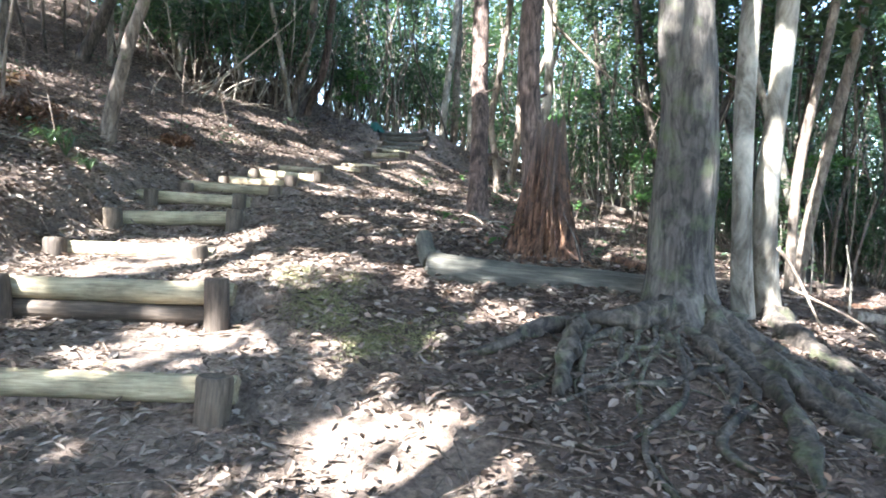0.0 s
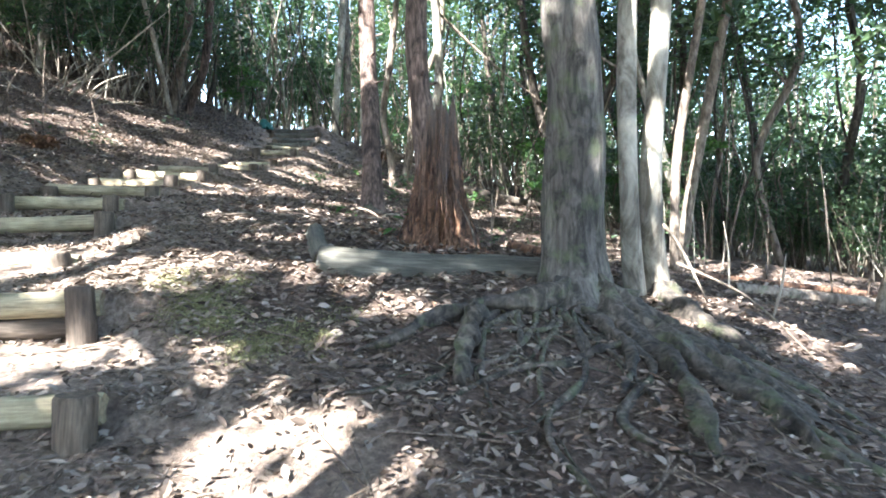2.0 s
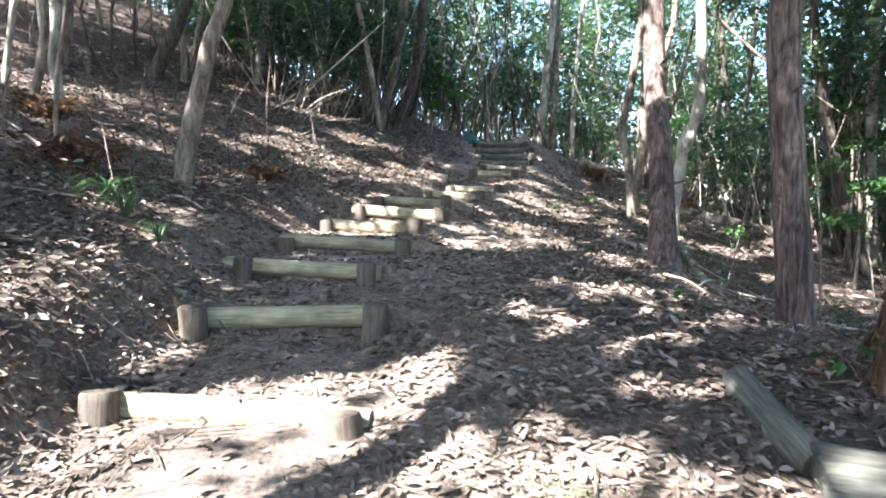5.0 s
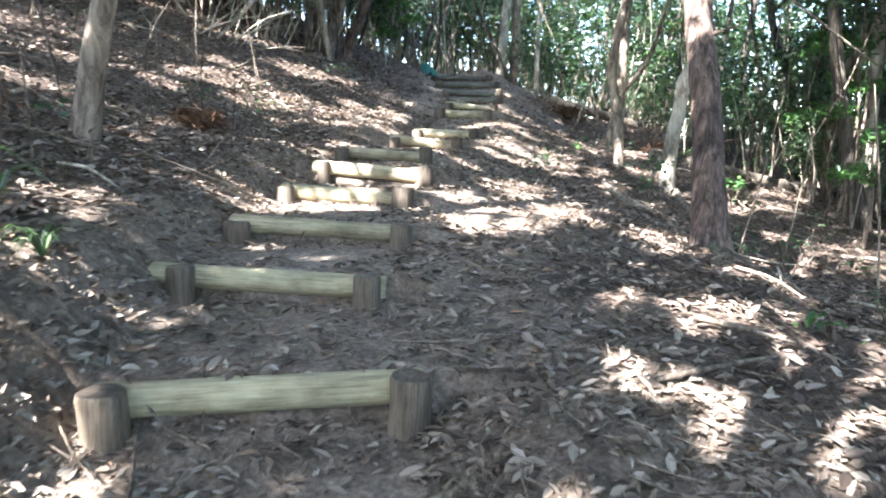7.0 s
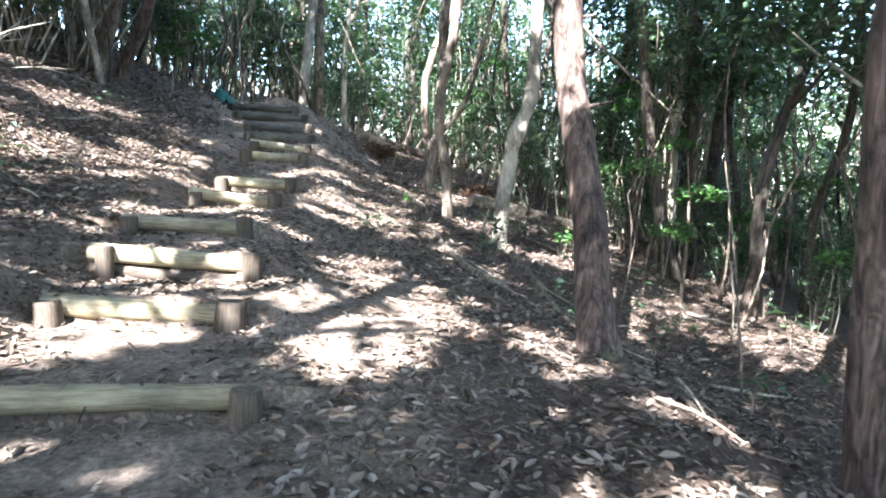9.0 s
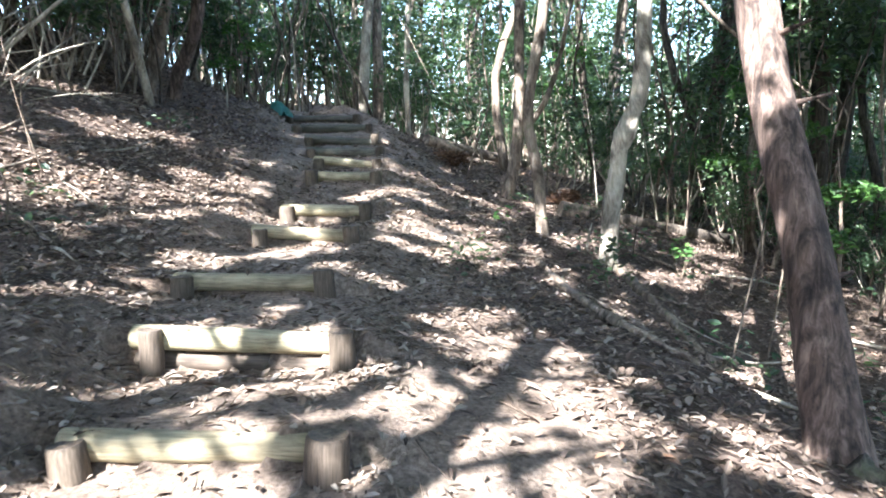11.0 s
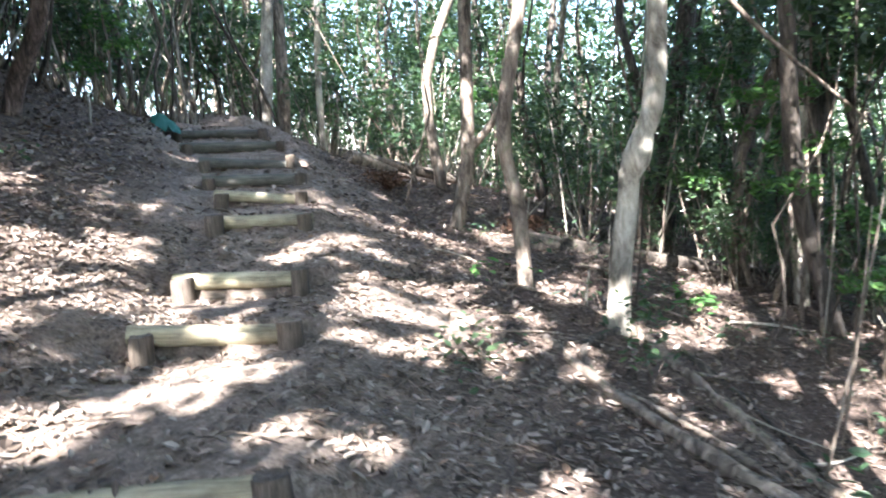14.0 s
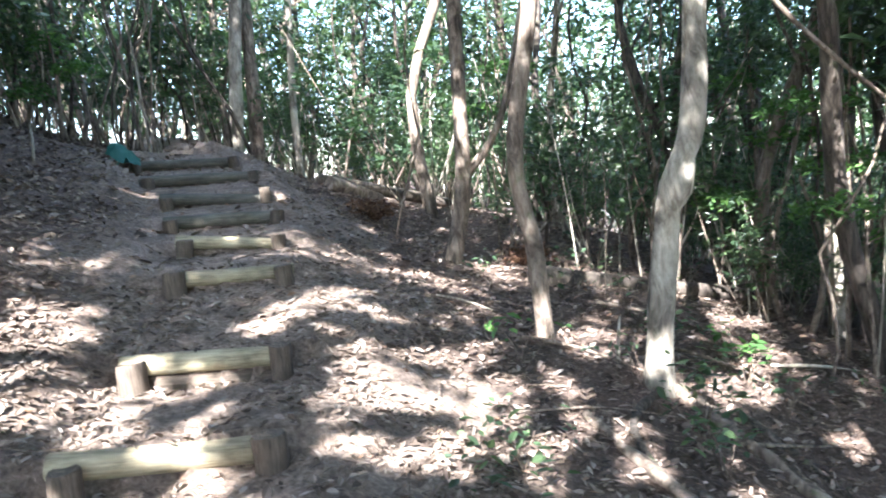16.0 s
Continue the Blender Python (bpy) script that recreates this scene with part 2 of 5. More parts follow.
def wobble(x, y):
    """Uneven forest floor: a few waves of different lengths."""
    return (0.022 * np.sin(1.7 * x + 0.6 * y + 1) * np.cos(1.3 * y - 0.4 * x) + 0.016 * np.sin(3.9 * x - 2.7 * y + 2)
            + 0.011 * np.sin(7.1 * x + 5.3 * y) * np.sin(4.7 * y - 6.1 * x + 1) + 0.006 * np.sin(13 * x + 3 * y) * np.sin(15 * y - 5 * x))


def smoothstep(a, b, v):
    s = np.clip((v - a) / (b - a), 0, 1)
    return s * s * (3 - 2 * s)


def ground(x, y):
    x, y = np.asarray(x, float), np.asarray(y, float)
    u = x - np.interp(y, FINE, XC_F)
    w = np.clip((y - 9) / 9, -1, 1.2)
    lu, ru = np.clip(-u, 0, None), np.clip(u, 0, None)
    z = np.interp(y, FINE, TR_F) + np.interp(lu, SIDE_U, LEFT) + w * np.interp(lu, SIDE_U, LEFT_W) + np.interp(ru, SIDE_U, RIGHT) + w * np.interp(ru, SIDE_U, RIGHT_W)
    z = z - 0.32 * np.exp(-((x - 2.6) ** 2 + (y - 11.7) ** 2) / 1.3) - 0.18 * np.exp(-((x - 1.1) ** 2 + (y - 15.6) ** 2) / 1.2)
    z = z - np.clip((y - 10) / 9, 0, 1.4) * np.interp(ru, (0, 4.5, 7, 12, 30, 80), (0, 0, 0.3, 1.7, 3.0, 3.0))   # the hillside falls away past the bend
    z = z - 0.27 * smoothstep(2.6, 3.8, ru) * (1 - smoothstep(4.5, 6.5, ru)) * smoothstep(5.5, 7.0, y) * (1 - smoothstep(10.5, 12.2, y))   # the trail's edge breaks off more steeply
    z = z + wobble(x, y)
    stair = np.full(np.broadcast(x, y).shape, np.nan)
    for (y0, z0, xl, xr, skew, face), nxt in zip(STEPS, STEPS[1:] + [(20.6, 3.82, -1.8, -0.7, 0.3, 0.05)]):
        mid, wid = (xl + xr) / 2, xr - xl
        ya = y0 + skew * np.clip((mid - x) / wid, -0.8, 0.8)
        yb = nxt[0] + nxt[4] * np.clip(((nxt[2] + nxt[3]) / 2 - x) / (nxt[3] - nxt[2]), -0.8, 0.8)
        s = (y - ya) / (yb - ya)
        inside = (s >= 0) & (s < 1)
        level = z0 - 0.015 + (nxt[1] - nxt[5] - z0 + 0.015) * np.clip(s, 0, 1)
        half = wid / 2 + (nxt[3] - nxt[2] - wid) / 2 * np.clip(s, 0, 1)
        cx = mid + ((nxt[2] + nxt[3]) / 2 - mid) * np.clip(s, 0, 1)
        blend = 1 - smoothstep(half - 0.02, half + 0.45, np.abs(x - cx))
        stair = np.where(inside, z + (level + 0.35 * wobble(x, y) - z) * blend, stair)
    return np.where(np.isnan(stair), z, stair)


def gz(x, y):
    return float(ground(x, y))


# bare earth spots, painted paler to brighten the sun pools there (x, y, radius)
SUN_BARE = [(-1.0, 9.0, 0.4), (-1.35, 8.45, 0.55), (-1.3, 3.28, 0.38), (-0.15, 2.45, 0.4), (-2.0, 4.25, 0.4), (-2.3, 7.0, 0.3), (-2.35, 8.0, 0.3), (-2.1, 11.5, 0.4), (-1.75, 12.8, 0.3), (-0.3, 12.7, 0.4), (-0.6, 9.6, 0.4)]


def trodden_sunny(x, y):
    """How pale the soil is: 1 along the worn trail and in painted sun pools, 0 in the wood, with a ragged edge."""
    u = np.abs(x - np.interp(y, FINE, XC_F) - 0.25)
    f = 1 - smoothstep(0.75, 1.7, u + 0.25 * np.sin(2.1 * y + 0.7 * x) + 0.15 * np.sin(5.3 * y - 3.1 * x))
    # sun pools: their brightness is put into the soil colour
    for bx, by, br in SUN_BARE:
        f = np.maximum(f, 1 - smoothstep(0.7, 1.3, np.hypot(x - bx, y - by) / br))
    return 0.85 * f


# ================= mesh helpers =================
def tri_mesh(name, V, F, mats, smooth=True, face_mat=None):
    me = bpy.data.meshes.new(name)
    V, F = np.asarray(V, np.float32), np.asarray(F, np.int32)
    me.vertices.add(len(V))
    me.vertices.foreach_set("co", V.ravel())
    me.loops.add(F.size)
    me.loops.foreach_set("vertex_index", F.ravel())
    me.polygons.add(len(F))
    me.polygons.foreach_set("loop_start", np.arange(0, F.size, F.shape[1], dtype=np.int32))
    for m in mats if isinstance(mats, (list, tuple)) else [mats]:
        me.materials.append(m)
    if face_mat is not None:
        me.polygons.foreach_set("material_index", np.asarray(face_mat, np.int32))
    me.polygons.foreach_set("use_smooth", np.full(len(F), smooth))
    me.update(calc_edges=True)
    me.validate()
    return me


def child(name, mesh, parent, label=""):
    ob = new(name, mesh)
    ob.parent = parent
    return tagged(ob, label) if label else ob


def thing(name, at, label, category, group=""):
    ob = new(name)
    ob.empty_display_size = 0.2
    ob.location = at
    return tagged(ob, label, category, group)


def bend(points, n):
    """A smooth line of n points through the given ones."""
    P = np.asarray(points, float)
    if len(P) == 2:
        return P[0] + (P[1] - P[0]) * np.linspace(0, 1, n)[:, None]
    Q = np.vstack([2 * P[0] - P[1], P, 2 * P[-1] - P[-2]])
    out = []
    for s in np.linspace(0, len(P) - 1 - 1e-6, n):
        i, f = int(s), s - int(s)
        a, b, c, d = Q[i:i + 4]
        out.append(0.5 * (2 * b + (c - a) * f + (2 * a - 5 * b + 4 * c - d) * f * f + (3 * b - a - 3 * c + d) * f ** 3))
    return np.array(out)


def tube(line, radii, sides=10, rough=0.0, ridges=0, rng=None, cap=True, flare=None):
    """Vertices and triangles of a round stem along a line. rough: uneven share of the radius; ridges: count of lengthwise ribs."""
    P = np.asarray(line, float)
    n = len(P)
    R = np.interp(np.linspace(0, 1, n), np.linspace(0, 1, len(radii)), radii)
    T = np.gradient(P, axis=0)
    T /= np.linalg.norm(T, axis=1)[:, None] + 1e-9
    ref = np.array([1.0, 0, 0]) if abs(T[0][0]) < 0.8 else np.array([0, 1.0, 0])
    V = []
    ang = np.linspace(0, 2 * np.pi, sides, endpoint=False)
    rng = rng or np.random.default_rng(3)
    ph = rng.uniform(0, 6.28, 8)
    for i in range(n):
        a = ref - T[i] * (ref @ T[i])
        a /= np.linalg.norm(a)
        ref = a
        b = np.cross(T[i], a)
        s = i * 0.55
        k = 1 + rough * (0.5 * np.sin(2 * ang + ph[0] + s * 0.7) + 0.5 * np.sin(3 * ang + ph[1] - s) + 0.35 * np.sin(5 * ang + ph[2] + 1.7 * s) + 0.5 * np.sin(s * 1.3 + ph[3]))
        if ridges:
            k = k + rough * 0.8 * np.abs(np.sin(ridges * 0.5 * ang + ph[4] + 0.9 * np.sin(0.37 * s + ph[5]) + 0.5 * np.sin(1.1 * s + 3 * ang))) * (0.55 + 0.45 * np.sin(1.9 * s + 4 * ang + ph[6]))
        if flare is not None:
            k = k * (1 + flare[i] * (0.55 + 0.6 * np.maximum(0, np.sin(2.5 * ang + ph[5])) ** 1.5))
        V.append(P[i] + R[i] * k[:, None] * (np.cos(ang)[:, None] * a + np.sin(ang)[:, None] * b))
    V = np.vstack(V)
    i = np.arange(n - 1)[:, None] * sides
    j = np.arange(sides)[None, :]
    j2 = (j + 1) % sides
    F = np.concatenate([np.stack([i + j, i + j2, i + sides + j2], -1).reshape(-1, 3), np.stack([i + j, i + sides + j2, i + sides + j], -1).reshape(-1, 3)])
    if cap:
        base = len(V)
        V = np.vstack([V, P[0], P[-1]])
        jj = np.arange(sides)
        F = np.vstack([F, np.stack([np.full(sides, base), (jj + 1) % sides, jj], -1), np.stack([np.full(sides, base + 1), (n - 1) * sides + jj, (n - 1) * sides + (jj + 1) % sides], -1)])
    return V, F


def joined(parts):
    V, F, o = [], [], 0
    for v, f in parts:
        V.append(v)
        F.append(np.asarray(f) + o)
        o += len(v)
    return np.vstack(V), np.vstack(F)


def leaves(C, rng, length, width, droop=0.3, up=None, curl=0.25):
    """Folded leaf blades at the points C: four triangles each."""
    n = len(C)
    a = rng.uniform(0, 2 * np.pi, n)
    D = np.stack([np.cos(a), np.sin(a), rng.normal(-droop, 0.35, n)], -1)
    D /= np.linalg.norm(D, axis=1)[:, None]
    N = rng.normal(0, 0.55, (n, 3)) + (np.array([0, 0, 1.0]) if up is None else up)
    S = np.cross(D, N)
    S /= np.linalg.norm(S, axis=1)[:, None] + 1e-9
    N = np.cross(S, D)
    L = (length * (0.45 + 1.0 * rng.uniform(0, 1, n) ** 1.5))[:, None]
    W = L / length * (width * rng.uniform(0.6, 1.3, n))[:, None] * 0.5
    h = curl * L * rng.uniform(-0.6, 1.2, n)[:, None]
    def row(f, w, k):
        return C + D * L * f + S * W * w + N * (W * 0.45 * abs(w) + h * k)
    V = np.stack([row(-0.5, 0, 0), row(-0.22, 0.85, 0.05), row(0.12, 1.0, 0.12), row(0.5, 0, 0.35), row(0.12, -1.0, 0.12), row(-0.22, -0.85, 0.05), row(-0.05, 0, 0.05)], 1).reshape(-1, 3)
    o = np.arange(n)[:, None] * 7
    F = np.stack([o + [[6, a, (a + 1) % 6]] for a in range(6)], 1).reshape(-1, 3)
    return V, F


def blades(C, rng, length, width, up=None):
    """Plain folded blades for crowns: two triangles each."""
    n = len(C)
    D = rng.normal(0, 1, (n, 3)) * (1, 1, 0.6)
    D /= np.linalg.norm(D, axis=1)[:, None]
    S = np.cross(D, rng.normal(0, 1, (n, 3)) * 0.8 + (0, 0, 1.0))
    S /= np.linalg.norm(S, axis=1)[:, None] + 1e-9
    L = (length * rng.uniform(0.6, 1.35, n))[:, None] * 0.5
    W = (width * rng.uniform(0.65, 1.3, n))[:, None] * 0.5
    N = np.cross(S, D)
    V = np.stack([C - D * L, C + S * W + N * W * 0.4, C + D * L, C - S * W + N * W * 0.4], 1).reshape(-1, 3)
    o = np.arange(n)[:, None] * 4
    F = np.stack([o + [[0, 2, 1]], o + [[0, 3, 2]]], 1).reshape(-1, 3)
    return V, F


# ================= ground =================
def ground_sheet():
    def axis(lo, hi, step, reach):
        mid = np.arange(lo, hi, step)
        out, d, v = [], step, 0.0
        while v < reach:
            d *= 1.22
            v += d
            out.append(v)
        out = np.array(out)
        return np.concatenate([lo - out[::-1], mid, mid[-1] + out])
    xs, ys = axis(-7.5, 6.0, 0.09, 900), axis(-1.0, 20.5, 0.055, 900)
    X, Y = np.meshgrid(xs, ys)
    Z = ground(X, Y)
    V = np.stack([X, Y, Z], -1).reshape(-1, 3)
    nx, ny = len(xs), len(ys)
    i = (np.arange(ny - 1)[:, None] * nx + np.arange(nx - 1)[None, :]).reshape(-1)
    F = np.concatenate([np.stack([i, i + 1, i + nx + 1], -1), np.stack([i, i + nx + 1, i + nx], -1)])
    me = tri_mesh("ground", V, F, M_SOIL)
    pale_mask = me.attributes.new("trodden_sunny", "FLOAT", "POINT")
    pale_mask.data.foreach_set("value", trodden_sunny(V[:, 0], V[:, 1]).astype(np.float32))
    ob = new("ground", me)
    return tagged(ob, "brown forest soil sloping up beside a stepped trail", "ground", kind="structure")


ground_sheet()


# ================= log steps =================
def round_log(p0, p1, r0, r1, rng, rough=0.05, sides=16, rings=14):
    """A sawn round log along local x, with rounded rims and a sunken heart at its ends."""
    d = Vector(p1) - Vector(p0)
    ln = d.length
    xs = np.concatenate([[0, 0.0, 0.012], np.linspace(0.04, ln - 0.04, rings), [ln - 0.012, ln, ln]])
    rr = np.interp(xs, [0, ln], [r0, r1])
    rr[0] = r0 * 0.55
    rr[1] *= 0.9
    rr[-2] *= 0.9
    rr[-1] = r1 * 0.55
    xs[0], xs[-1] = 0.006, ln - 0.006
    bow = rng.normal(0, 0.006, 2)
    line = np.stack([xs, bow[0] * np.sin(np.pi * xs / ln), bow[1] * np.sin(np.pi * xs / ln)], -1)
    V = []
    ang = np.linspace(0, 2 * np.pi, sides, endpoint=False)
    ph = rng.uniform(0, 6.28, 6)
    for p, r in zip(line, rr):
        k = 1 + rough * (0.5 * np.sin(2 * ang + ph[0] + p[0]) + 0.4 * np.sin(3 * ang + ph[1] - 2 * p[0]) + 0.5 * np.sin(5 * p[0] + ph[2]) + 0.25 * np.sin(11 * p[0] + 4 * ang + ph[3]))
        V.append(np.stack([np.full(sides, p[0]), p[1] + r * k * np.cos(ang), p[2] + r * k * np.sin(ang)], -1))
    n = len(V)
    V = np.vstack(V + [line[0:1], line[-1:]])
    i = np.arange(n - 1)[:, None] * sides
    j = np.arange(sides)[None, :]
    j2 = (j + 1) % sides
    jj = np.arange(sides)
    F = np.concatenate([np.stack([i + j, i + sides + j2, i + j2], -1).reshape(-1, 3), np.stack([i + j, i + sides + j, i + sides + j2], -1).reshape(-1, 3),
                        np.stack([np.full(sides, n * sides), jj, (jj + 1) % sides], -1), np.stack([np.full(sides, n * sides + 1), (n - 1) * sides + (jj + 1) % sides, (n - 1) * sides + jj], -1)])
    x = d.normalized()
    y = Vector((0, 0, 1)).cross(x) if abs(x.z) < 0.9 else Vector((0, 1, 0)).cross(x)
    y.normalize()
    m = Matrix((x, y, x.cross(y))).transposed().to_4x4()
    m.translation = Vector(p0)
    return V, F, m


def log_part(name, parent, p0, p1, r0, r1, mat, rng, label="", rough=0.05):
    V, F, m = round_log(p0, p1, r0, r1, rng, rough)
    sides = 16
    body = (len(F) - 2 * sides) // 2
    row = np.arange(len(F)) % body // sides
    ends = (row == 0) | (row == body // sides - 1)
    ends[2 * body:] = True
    def piece(faces):
        used, idx = np.unique(faces, return_inverse=True)
        return V[used], idx.reshape(faces.shape)
    v, f = piece(F[~ends])
    ob = child(name, tri_mesh(name, v, f, mat), parent, label)
    ob.matrix_local = m
    far = V[F].mean(axis=1)[:, 0] > V[:, 0].max() / 2
    for mask in (ends & ~far, ends & far):
        v, f = piece(F[mask])
        child("sawn_end", tri_mesh("sawn_end", v, f, M_END if mat is M_LOG else mat, False), ob)
    return ob


def log_step(i, row):
    y0, zt, xl, xr, skew, face = row
    rng = np.random.default_rng(100 + i)
    mid = (xl + xr) / 2
    double = face > 0.18
    r = 0.062 if not double else 0.066
    if i >= 13:
        r = 0.06 if i < 14 else 0.072
    st = thing("log_step", (mid, y0, zt - face), ("trail step of a weathered round log pegged across the path" if i < 14 else "trail step of a log near the crest, shade put into its dark colour") if not double else
               "high trail step of two stacked weathered logs between pegs", "step", "log steps of the trail")
    dy = skew / 2
    ov = 0.06
    tilt = rng.normal(0, 0.006) + (0.02 if i > 4 else -0.018 if i == 4 else 0.0) + (0.025 if i in (10, 13, 15) else 0.0)
    more = 0.13 if i in (3, 5) else 0.0
    p0, p1 = (xl - ov - more - mid, dy, face - r + tilt), (xr + ov - mid, -dy, face - r - tilt)
    # crest logs get the darker timber: their shade is put into the colour
    log_part("log", st, p0, p1, r * rng.uniform(0.95, 1.05), r * rng.uniform(0.92, 1.02), M_LOG if i < 14 else M_DARKLOG, rng)
    if double:
        log_part("log", st, (p0[0] + 0.02, dy + 0.012, p0[2] - 2 * r + 0.01), (p1[0] - 0.03, -dy + 0.012, p1[2] - 2 * r + 0.01), r * 0.92, r * 0.9, M_POST, rng)
    for side, px in ((1, xl), (-1, xr)):
        if i in (0,) and side == 1:
            continue
        h = rng.uniform(-0.015, 0.035)
        rp = rng.uniform(0.066, 0.08)
        x = px - mid + side * rng.uniform(0.0, 0.03)
        yy = side * dy - r - rp * 0.8
        gl = gz(x + mid, yy + y0) - (zt - face)
        top = (x + rng.normal(0, 0.012), yy + rng.normal(0, 0.012) + 0.01, face + h)
        log_part("post", st, (x, yy, gl - 0.16), top, rp * 1.04, rp, M_POST, rng, rough=0.09)
    return st


for i_step, step_row in enumerate(STEPS):
    log_step(i_step, step_row)

# ================= trees =================
# sunlit spots of the forest floor (x, y, radius) that the canopy leaves open
GAPS_LOW = [(-1.5, 3.33, 0.18), (-1.15, 3.33, 0.18), (-2.3, 4.5, 0.16), (-1.95, 4.55, 0.15), (-1.55, 4.75, 0.12), (-3.3, 5.3, 0.1), (-3.6, 6.3, 0.1), (-2.95, 4.8, 0.1), (-1.3, 8.5, 0.3), (-1.6, 8.2, 0.14), (-0.95, 4.1, 0.18), (0.0, 2.3, 0.24), (-1.95, 4.2, 0.18), (-1.5, 4.25, 0.2), (-1.2, 4.15, 0.15), (0.17, 3.84, 0.1), (0.4, 3.6, 0.09), (-2.1, 4.18, 0.11), (-1.2, 8.3, 0.3), (-0.85, 8.8, 0.3), (-1.45, 7.8, 0.12), (-2.75, 8.05, 0.14), (-0.03, 8.62, 0.08), (0.4, 7.4, 0.14), (-1.05, 9.2, 0.2), (0.0, 6.2, 0.12), (-2.3, 8.45, 0.16)]
GAPS_HIGH = [(-5.7, 15.5, 0.5), (-3.65, 12.0, 0.28), (-3.3, 12.5, 0.26), (-2.95, 12.7, 0.22), (-0.25, 12.7, 0.22), (0.0, 12.6, 0.14), (-2.1, 11.75, 0.13), (-3.9, 14.2, 0.24), (-1.9, 11.8, 0.14), (-2.4, 11.4, 0.17), (-2.15, 12.95, 0.22), (-2.9, 12.95, 0.22), (-0.97, 13.6, 0.15), (2.07, 10.9, 0.2), (-0.7, 13.1, 0.13), (-4.6, 13.2, 0.2), (-3.6, 6.6, 0.1), (3.2, 4.2, 0.24), (4.5, 9.5, 0.1), (4.6, 15.5, 0.3)]
GAPS_MID = [(-0.33, 6.52, 0.16), (-0.08, 6.44, 0.16), (-0.87, 5.64, 0.12), (-0.49, 5.38, 0.18), (-0.76, 6.57, 0.08), (-2.9, 6.02, 0.13), (-3.4, 14.66, 0.2), (-5.9, 10.65, 0.22), (-2.5, 13.8, 0.15), (3.03, 12.24, 0.15), (4.0, 14.4, 0.2), (2.1, 16.2, 0.15), (-1.8, 12.35, 0.12), (1.4, 13.5, 0.12), (1.95, 10.8, 0.16), (-1.14, 13.55, 0.13), (-4.8, 12.0, 0.2), (-5.2, 9.0, 0.15)]
GAPS_MID += [(-1.95, 9.25, 0.2), (-0.8, 9.5, 0.2), (-0.75, 9.2, 0.18), (-1.0, 9.8, 0.1), (-2.35, 4.12, 0.17), (-1.7, 4.13, 0.17), (-4.2, 12.55, 0.2), (-5.5, 15.0, 0.25), (-7.4, 11.6, 0.12), (-6.6, 11.0, 0.06), (-5.0, 11.2, 0.15), (-1.35, 4.35, 0.14)]
GAPS_MORE = [(-1.33, 4.07, 0.15), (-2.8, 3.92, 0.1), (-0.6, 4.1, 0.1), (-0.1, 4.07, 0.1), (-3.03, 5.04, 0.09), (-7.64, 10.52, 0.38), (-0.38, 4.69, 0.08), (0.06, 8.48, 0.14), (-2.9, 4.24, 0.09), (0.28, 6.27, 0.1), (-2.88, 8.53, 0.13), (-3.62, 12.43, 0.36), (-4.55, 12.44, 0.31), (-0.71, 12.59, 0.18), (0.36, 6.07, 0.11), (-2.06, 11.55, 0.13), (-1.8, 11.66, 0.12), (-0.7, 12.06, 0.16), (-2.43, 12.95, 0.18), (-0.72, 12.95, 0.09), (-0.35, 13.75, 0.09), (0.7, 15.54, 0.13), (2.75, 11.46, 0.17), (4.75, 15.74, 0.17), (5.63, 13.24, 0.13), (-0.62, 13.94, 0.09), (3.08, 15.79, 0.18), (-0.31, 2.36, 0.2), (-0.3, 2.61, 0.1), (-1.54, 4.56, 0.23), (-2.36, 3.8, 0.19), (2.26, 3.86, 0.09), (5.41, 8.44, 0.21)]
GAPS_MORE += [(-3.5, 11.84, 0.25), (-0.82, 9.68, 0.18), (-0.98, 9.97, 0.06), (-2.55, 11.33, 0.19), (-2.0, 11.43, 0.11), (-1.67, 10.72, 0.11), (-2.49, 13.56, 0.1), (-3.16, 10.23, 0.11), (-2.91, 10.53, 0.11)]
GAPS_EXTRA = [(-0.47, 3.16, 0.07), (-0.26, 2.95, 0.06), (-0.66, 4.19, 0.12), (0.37, 3.6, 0.07), (-1.35, 3.32, 0.18), (-0.65, 3.33, 0.06), (1.8, 13.86, 0.14), (2.74, 13.07, 0.19), (0.62, 12.81, 0.11), (0.61, 12.3, 0.13), (0.48, 11.84, 0.09), (2.13, 12.83, 0.13), (-0.16, 11.95, 0.11)]
GAPS_MORE += [(-1.0, 9.0, 0.22), (-1.12, 8.2, 0.14), (-0.35, 9.13, 0.12), (-3.01, 8.42, 0.12), (-2.86, 13.56, 0.18), (0.09, 13.25, 0.16), (-0.65, 3.98, 0.1), (-0.79, 4.28, 0.08), (-1.38, 10.81, 0.1), (-0.66, 12.6, 0.15), (-2.5, 9.6, 0.2), (-2.1, 9.52, 0.2), (-2.45, 9.2, 0.12), (-0.9, 10.2, 0.16), (-0.45, 9.9, 0.14), (-2.2, 13.15, 0.12), (-1.75, 13.1, 0.1)]
OPEN = [(x, y, gz(x, y), r) for x, y, r in GAPS_LOW + GAPS_HIGH + GAPS_MID + GAPS_MORE + GAPS_EXTRA]
OPEN += [(1.34, 3.74, 2.45, 0.1), (1.4, 3.72, 2.75, 0.13), (4.3, 13.2, 2.9, 0.15), (5.8, 12.6, 2.6, 0.15), (3.9, 12.0, 2.3, 0.12), (2.28, 4.4, 0.78, 0.14), (2.3, 4.38, 1.05, 0.2), (2.28, 4.36, 1.45, 0.2), (2.26, 4.36, 1.85, 0.18), (0.82, 4.8, 1.25, 0.04), (1.55, 12.8, 1.75, 0.14), (1.1, 13.6, 2.0, 0.1), (2.0, 4.4, 2.7, 0.12)]
